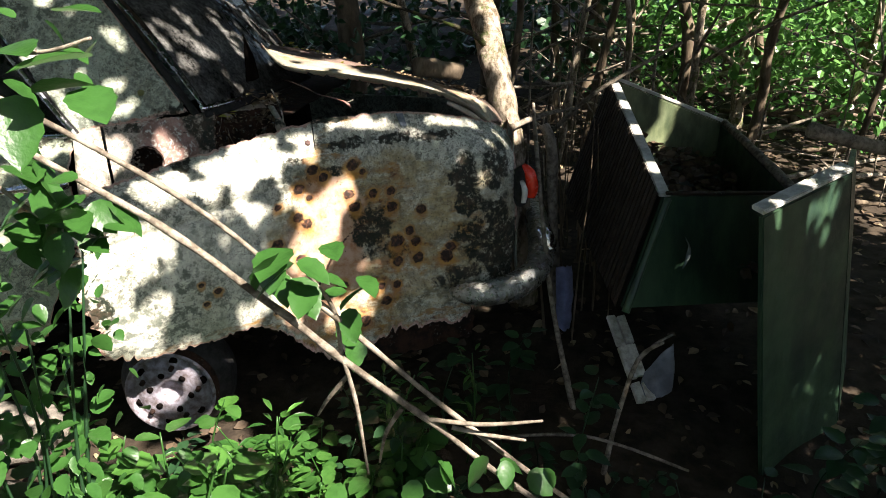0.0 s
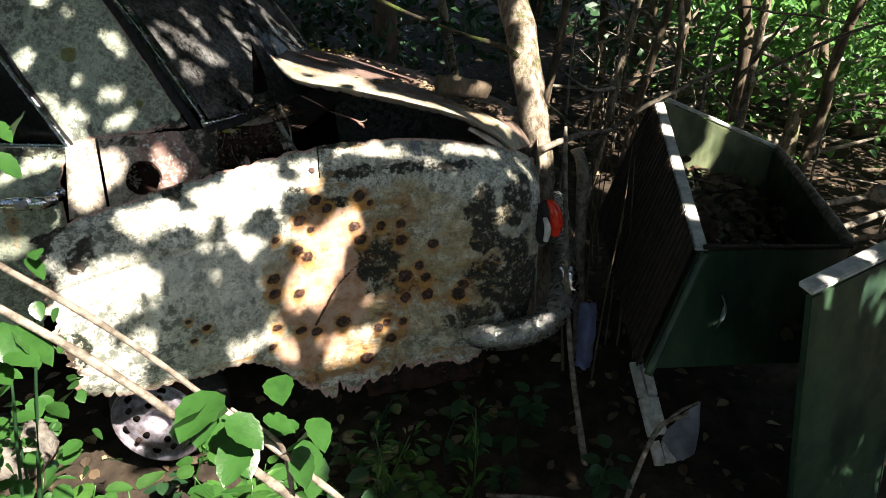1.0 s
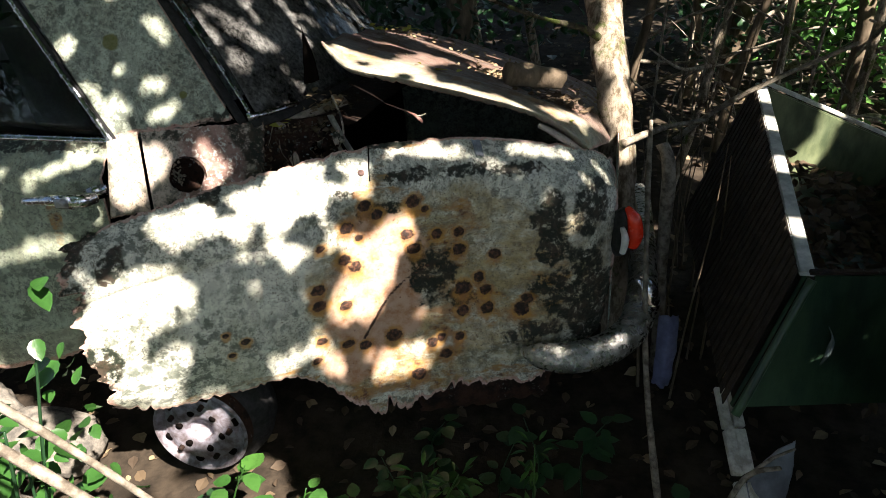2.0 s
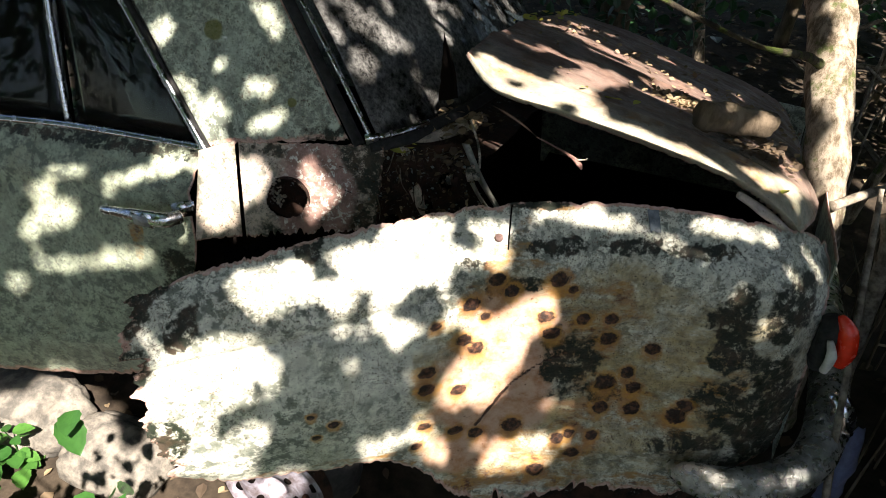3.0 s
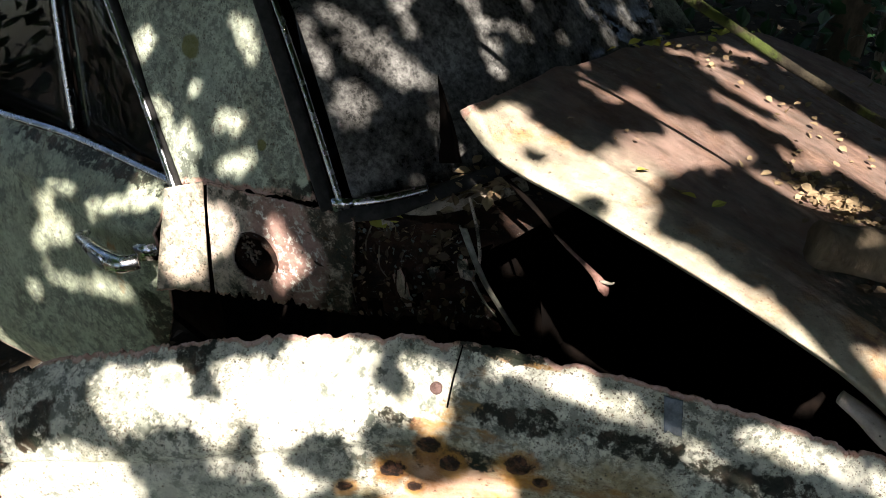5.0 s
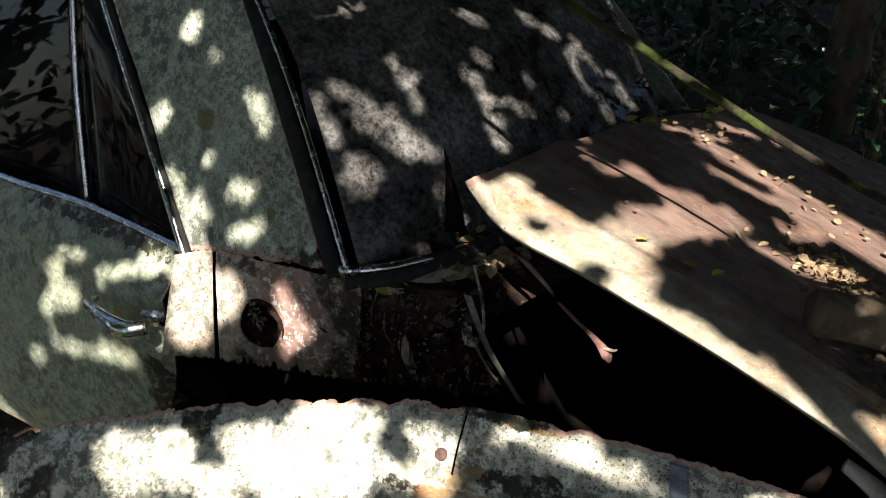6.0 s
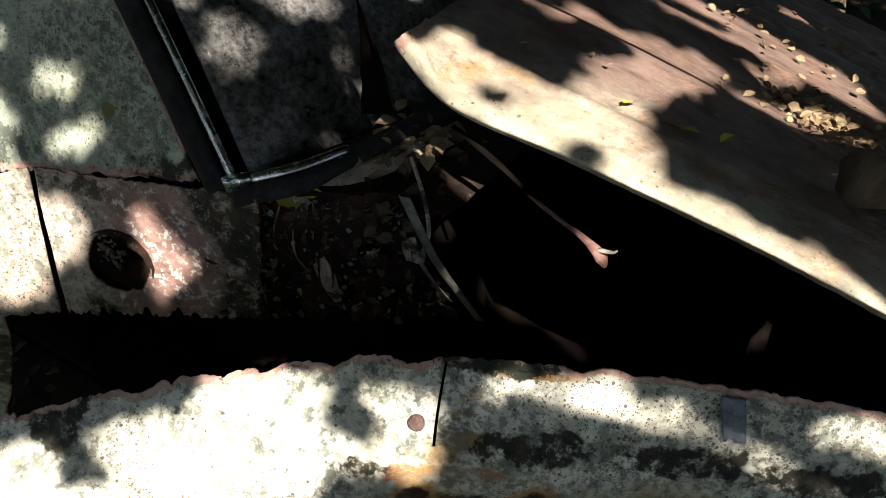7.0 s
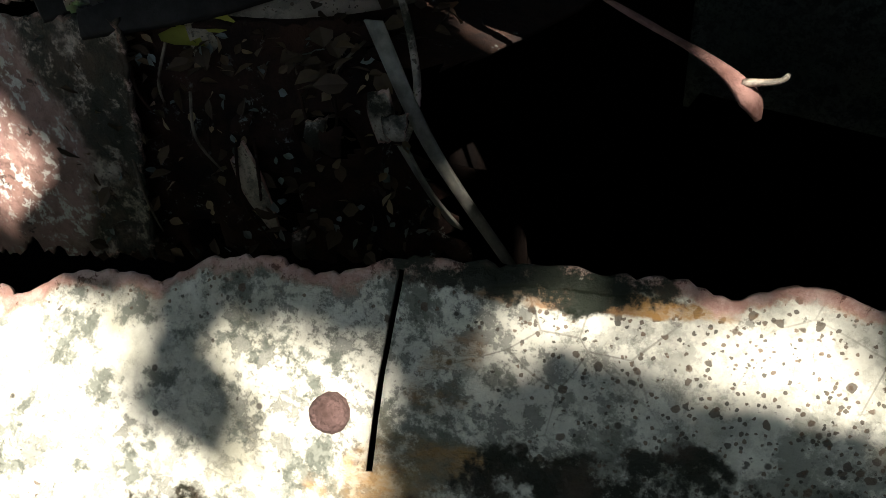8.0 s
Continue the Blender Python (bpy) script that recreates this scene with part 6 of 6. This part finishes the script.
for group, n, big in ((TOP, 1, 0.075), (SIDE, 3, 0.062), (FORK, 2, 0.066), (FOOT, 2, 0.055)):
    for c in group:
        for k in range(n):
            spread = 0.008 if k == 0 else 0.03
            pts.append(tuple(v + g1.uniform(-spread, spread) for v in c))
            ways.append((g1.uniform(-1, 1), g1.uniform(-0.9, 0.2), g1.uniform(-0.9, 0.2)))
            sizes.append(big * g1.uniform(0.65, 1.15))
part("twig", tube([(-0.70, 0.79, 1.45), (-0.48, 0.70, 1.47), (-0.30, 0.63, 1.46), (-0.22, 0.62, 1.475)], [0.004, 0.003, 0.0025, 0.0015], 7, 0.3, 30), M_TWIG, fb)
part("twig", tube([(-0.62, 0.80, 1.40), (-0.50, 0.80, 1.26), (-0.42, 0.80, 1.19), (-0.36, 0.80, 1.18)], [0.004, 0.003, 0.0025, 0.0015], 7, 0.3, 30), M_TWIG, fb)
part("twig", tube([(-0.065, 0.845, 0.965), (-0.07, 0.84, 1.05), (-0.10, 0.79, 1.15)], [0.0035, 0.003, 0.0015], 7, 0.3, 24), M_TWIG, fb)
leaf_spray(pts, ways, sizes, fb, M_LEAF)


bush = thing("bramble_bush", (-0.8, 1.0, ground_height(-0.8, 1.0)), "leafy bramble bush in full sun beside the path", "bush")
pts, ways, sizes = [], [], []
for c, n in (((-0.70, 1.05, 1.04), 9), ((-0.68, 1.18, 1.02), 6), ((-0.70, 1.00, 0.90), 12), ((-0.70, 1.15, 0.74), 14), ((-0.66, 0.97, 1.02), 8), ((-0.74, 1.08, 0.66), 14), ((-0.64, 1.23, 0.80), 7), ((-0.71, 0.95, 0.63), 14), ((-0.63, 1.04, 0.52), 14), ((-0.54, 1.12, 0.42), 14),
             ((-0.48, 0.94, 1.36), 4), ((-0.80, 1.05, 0.85), 12), ((-0.85, 1.15, 0.6), 12), ((-0.42, 1.1, 0.36), 10), ((-0.75, 1.25, 0.5), 10)):
    for _ in range(int(n * 1.5)):
        pts.append((c[0] + g1.uniform(-0.10, 0.07), c[1] + g1.uniform(-0.07, 0.07), c[2] + g1.uniform(-0.09, 0.09)))
        ways.append((g1.uniform(-1, 1), g1.uniform(-1, 0.4), g1.uniform(-0.9, 0.3)))
        sizes.append(g1.uniform(0.028, 0.060))
leaf_spray(pts, ways, sizes, bush, M_LEAF)
for k in range(12):
    q = pts[k * 13 % len(pts)]
    part("stem", tube([(-0.8 + g1.uniform(-0.15, 0.25), 1.0 + g1.uniform(-0.1, 0.15), 0.0), ((q[0] - 0.75) / 2, (q[1] + 1.0) / 2, q[2] * 0.55), q], [0.005, 0.004, 0.002], 6, 0.2, 14), M_LEAFD, bush)


def plant_mesh(seed, h, leaf, n, narrow=1.0):
    """Stem points and leaves of one weed standing at the origin."""
    g = np.random.default_rng(seed)
    stem = [(0, 0, -0.03), (g.normal(0, 0.02), g.normal(0, 0.02), h * 0.5), (g.normal(0, 0.05), g.normal(0, 0.05), h)]
    f = g.uniform(0.25, 1.0, n)
    p = np.array([spline(stem, v)[:] for v in f])
    a = g.uniform(0, 6.28, n)
    w = np.stack([np.cos(a), np.sin(a), g.uniform(-0.2, 0.35, n)], 1)
    p = p + w * 0.02
    return stem, leaf_mesh(p, w, g.uniform(0.7, 1.25, n) * leaf * (1.15 - 0.4 * f), g, narrow, 0.35, narrow > 0.5)


WEEDS = []
for k, (nm, h, lf, n, narrow, mat, lab) in enumerate((
        ("bramble_shoot", 0.34, 0.075, 14, 1.15, M_LEAF, "fresh green bramble shoot on the woodland floor"), ("bramble_shoot", 0.25, 0.065, 12, 1.2, M_LEAF, "fresh green bramble shoot on the woodland floor"),
        ("nettle", 0.42, 0.085, 16, 0.9, M_LEAFD, "dark green nettle on the woodland floor"), ("nettle", 0.30, 0.075, 12, 0.95, M_LEAFD, "dark green nettle on the woodland floor"),
        ("cleavers", 0.36, 0.05, 34, 0.35, M_LEAF, "narrow-leaved bright green cleavers among the weeds"))):
    t = thing(nm, (0, 0, 0), lab, "weed", "weeds round the wreck")
    stem, me = plant_mesh(40 + k, h, lf, n, narrow)
    part("stem", tube(stem, [0.004, 0.003, 0.0015], 6, 0, 10), mat, t)
    part("leaves", me, mat, t)
    WEEDS.append(t)


def plant(k, x, y, s, turn):
    m = pose(x, y, ground_height(x, y) - 0.01, 0, 0, turn)
    if k in PLANTED:
        t = copy_thing(WEEDS[k], m)
    else:
        PLANTED.add(k)
        t = WEEDS[k]
        t.matrix_basis = m
    t.scale = (s, s, s)


PLANTED = set()
g2 = random.Random(21)
for k in range(150):
    x, y = g2.uniform(-1.9, 0.1), g2.uniform(0.55, 1.75)
    if (x > -1.0 and y > 1.45 + 0.3 * (x + 1)) and g2.random() < 0.8:
        continue
    if -1.6 < x < -0.85 and y > 1.25:
        continue
    plant(g2.choice((0, 1, 0, 1, 4, 3)), x, y, g2.uniform(0.7, 1.15), g2.uniform(0, 360))
for k in range(60):
    x, y = g2.uniform(-1.5, -0.35), g2.uniform(0.75, 1.25)
    plant(g2.choice((0, 1, 0, 4)), x, y, g2.uniform(1.0, 1.5), g2.uniform(0, 360))
for k in range(75):
    x, y = g2.uniform(-0.3, 1.3), g2.uniform(0.7, 1.9)
    if x > 0.45 and y > 1.5:
        continue
    plant(g2.choice((2, 3, 3)), x, y, g2.uniform(0.45, 0.9), g2.uniform(0, 360))
for k in range(46):
    x, y = g2.uniform(-0.85, 0.0), g2.uniform(0.95, 1.5)
    plant(g2.choice((0, 1, 1, 3)), x, y, g2.uniform(0.7, 1.2), g2.uniform(0, 360))
for x, y, s, k in ((0.10, 1.85, 0.9, 3), (0.02, 1.80, 0.8, 3), (0.2, 1.7, 0.7, 3), (1.02, 1.38, 1.0, 2), (1.12, 1.30, 0.9, 2), (1.2, 1.45, 1.0, 2), (1.3, 1.6, 1.2, 2), (0.0, 1.62, 0.7, 1), (-0.35, 1.6, 0.8, 1), (-0.2, 1.66, 0.8, 1)):
    plant(k, x, y, s, g2.uniform(0, 360))


# leafy thicket beyond, and litter on the ground
def thicket(count, xr, yr, zr, size, seed, dark):
    g = np.random.default_rng(seed)
    clumps = np.stack([g.uniform(*xr, count // 45), g.uniform(*yr, count // 45), g.uniform(*zr, count // 45) ** 1.0], 1)
    p = clumps[g.integers(0, len(clumps), count)] + g.normal(0, 0.13, (count, 3))
    p = p[p[:, 2] > 0.02]
    w = g.normal(0, 1, (len(p), 3)) + np.array((0, -0.3, -0.2))
    # Leaf colour carries the light: shaded copy if dark, else sunlit copy.
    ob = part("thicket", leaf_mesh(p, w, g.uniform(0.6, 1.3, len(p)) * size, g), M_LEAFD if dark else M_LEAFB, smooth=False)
    return tagged(ob, "dense leafy shrub thicket in half shade, part of it added unseen", "shrubs", kind="stuff")


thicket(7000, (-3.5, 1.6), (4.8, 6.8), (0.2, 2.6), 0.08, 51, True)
# Next four thickets are added out of view to keep sky light out.
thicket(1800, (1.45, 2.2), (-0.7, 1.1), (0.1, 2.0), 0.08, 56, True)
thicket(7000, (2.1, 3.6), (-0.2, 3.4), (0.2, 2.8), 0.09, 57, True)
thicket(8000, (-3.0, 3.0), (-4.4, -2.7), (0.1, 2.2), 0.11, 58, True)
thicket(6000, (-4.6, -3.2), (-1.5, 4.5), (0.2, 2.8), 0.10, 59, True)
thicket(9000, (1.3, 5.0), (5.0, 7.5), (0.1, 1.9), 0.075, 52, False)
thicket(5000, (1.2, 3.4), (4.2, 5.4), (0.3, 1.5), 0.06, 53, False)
# Far thicket carried up above the view, to block the sky behind.
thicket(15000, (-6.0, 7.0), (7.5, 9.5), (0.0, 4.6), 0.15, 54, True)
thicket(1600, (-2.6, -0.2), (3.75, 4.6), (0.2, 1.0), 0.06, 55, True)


def litter(count, xr, yr, seed, size=0.045, mat=None):
    g = np.random.default_rng(seed)
    x, y = g.uniform(*xr, count), g.uniform(*yr, count)
    p = np.array([(a, b, ground_height(a, b) + 0.006 + 0.012 * c) for a, b, c in zip(x, y, g.uniform(0, 1, count))])
    w = g.normal(0, 1, (count, 3)) * np.array((1, 1, 0.22))
    ob = part("leaf_litter", leaf_mesh(p, w, g.uniform(0.5, 1.3, count) * size, g, 0.9, 0.7), mat or M_DRY, smooth=False)
    return tagged(ob, "brown fallen leaves on the soil", "leaf litter", kind="stuff")


litter(4000, (-2.2, 4.0), (0.4, 6.5), 61, 0.045, M_MOULD)
litter(900, (-1.9, 3.6), (1.2, 6.5), 62, 0.05)


g5 = np.random.default_rng(17)
tp = np.stack([g5.uniform(0.68, 1.16, 900), g5.uniform(2.12, 3.05, 900), g5.uniform(0.02, 0.06, 900)], 1)
tp[:, 2] += 0.478 + 0.117 * (tp[:, 1] - 2.03) - 0.20 * (tp[:, 0] - 0.59)
ob = part("leaf_litter", leaf_mesh(tp, g5.normal(0, 1, (900, 3)) * np.array((1, 1, 0.4)), g5.uniform(0.03, 0.06, 900), g5), M_MOULD, smooth=False)
tagged(ob, "rotting leaves and twigs filling the tub", "leaf litter", kind="stuff")


def on_lid(u, v):
    return spline([spline(r, u) for r in LID], v) + lid_shape(u, v)


g3 = np.random.default_rng(8)
spots = list(zip(g3.normal(0.53, 0.035, 240), g3.normal(0.665, 0.020, 240))) + list(zip(g3.uniform(0.05, 0.9, 150), np.clip(g3.normal(0.84, 0.045, 150), 0.2, 0.98))) + list(zip(g3.uniform(0.1, 0.9, 50), g3.uniform(0.5, 0.95, 50)))
lp = [on_lid(u, v) + Vector((0, 0, 0.004 + 0.012 * g3.random())) for u, v in spots]
ob = part("leaf_litter", leaf_mesh([p[:] for p in lp], g3.normal(0, 1, (len(lp), 3)) * np.array((1, 1, 0.3)), g3.uniform(0.008, 0.021, len(lp)), g3), M_DRY, smooth=False)
dark = [on_lid(u, v) + Vector((0, 0, 0.004 + 0.012 * g3.random())) for u, v in zip(g3.normal(0.70, 0.05, 160), g3.normal(0.58, 0.04, 160))]
od = part("leaf_litter", leaf_mesh([p[:] for p in dark], g3.normal(0, 1, (160, 3)) * np.array((1, 1, 0.3)), g3.uniform(0.012, 0.03, 160), g3), M_MOULD, smooth=False)
tagged(od, "rotting dark leaves heaped against the log", "leaf litter", kind="stuff")
tagged(ob, "dry fallen leaves lying on the boot lid", "leaf litter", kind="stuff")
lp = [on_lid(u, v) + Vector((0, 0, 0.01)) for u, v in zip(g3.uniform(0.0, 0.07, 26), g3.uniform(0.70, 0.98, 26))] + [on_lid(u, v) + Vector((0, 0, 0.01)) for u, v in ((0.43, 0.47), (0.41, 0.46), (0.45, 0.47), (0.35, 0.45), (0.8, 0.33))]
ob = part("leaf_litter", leaf_mesh([p[:] for p in lp], g3.normal(0, 1, (len(lp), 3)) * np.array((1, 1, 0.35)), g3.uniform(0.015, 0.03, len(lp)), g3), M_YELLOW, smooth=False)
tagged(ob, "yellow-green fallen leaves on the boot lid", "leaf litter", kind="stuff")
lp = np.stack([g3.uniform(-0.72, -0.52, 120), g3.uniform(2.15, 2.4, 120), g3.uniform(0.955, 0.985, 120)], 1)
ob = part("leaf_litter", leaf_mesh(lp, g3.normal(0, 1, (120, 3)) * np.array((1, 1, 0.4)), g3.uniform(0.010, 0.026, 120), g3), M_MOULD, smooth=False)
tagged(ob, "dead leaves caught below the rear window", "leaf litter", kind="stuff")
lp = np.stack([g3.uniform(-0.655, -0.56, 40), g3.uniform(2.22, 2.36, 40), g3.uniform(0.985, 1.0, 40)], 1)
ob = part("leaf_litter", leaf_mesh(lp, g3.normal(0, 1, (40, 3)) * np.array((1, 1, 0.4)), g3.uniform(0.014, 0.032, 40), g3), M_DRY, smooth=False)
tagged(ob, "pale dry leaves beside the rear window corner", "leaf litter", kind="stuff")
yl = part("fallen_leaf", leaf_mesh([(-0.70, 2.128, 0.975), (-0.675, 2.15, 0.978)], [(1, 0.3, -0.05), (1, 0.5, 0.1)], [0.04, 0.03], g3), M_YELLOW)
tagged(yl, "yellow-green fallen leaf below the rear window", "leaf")
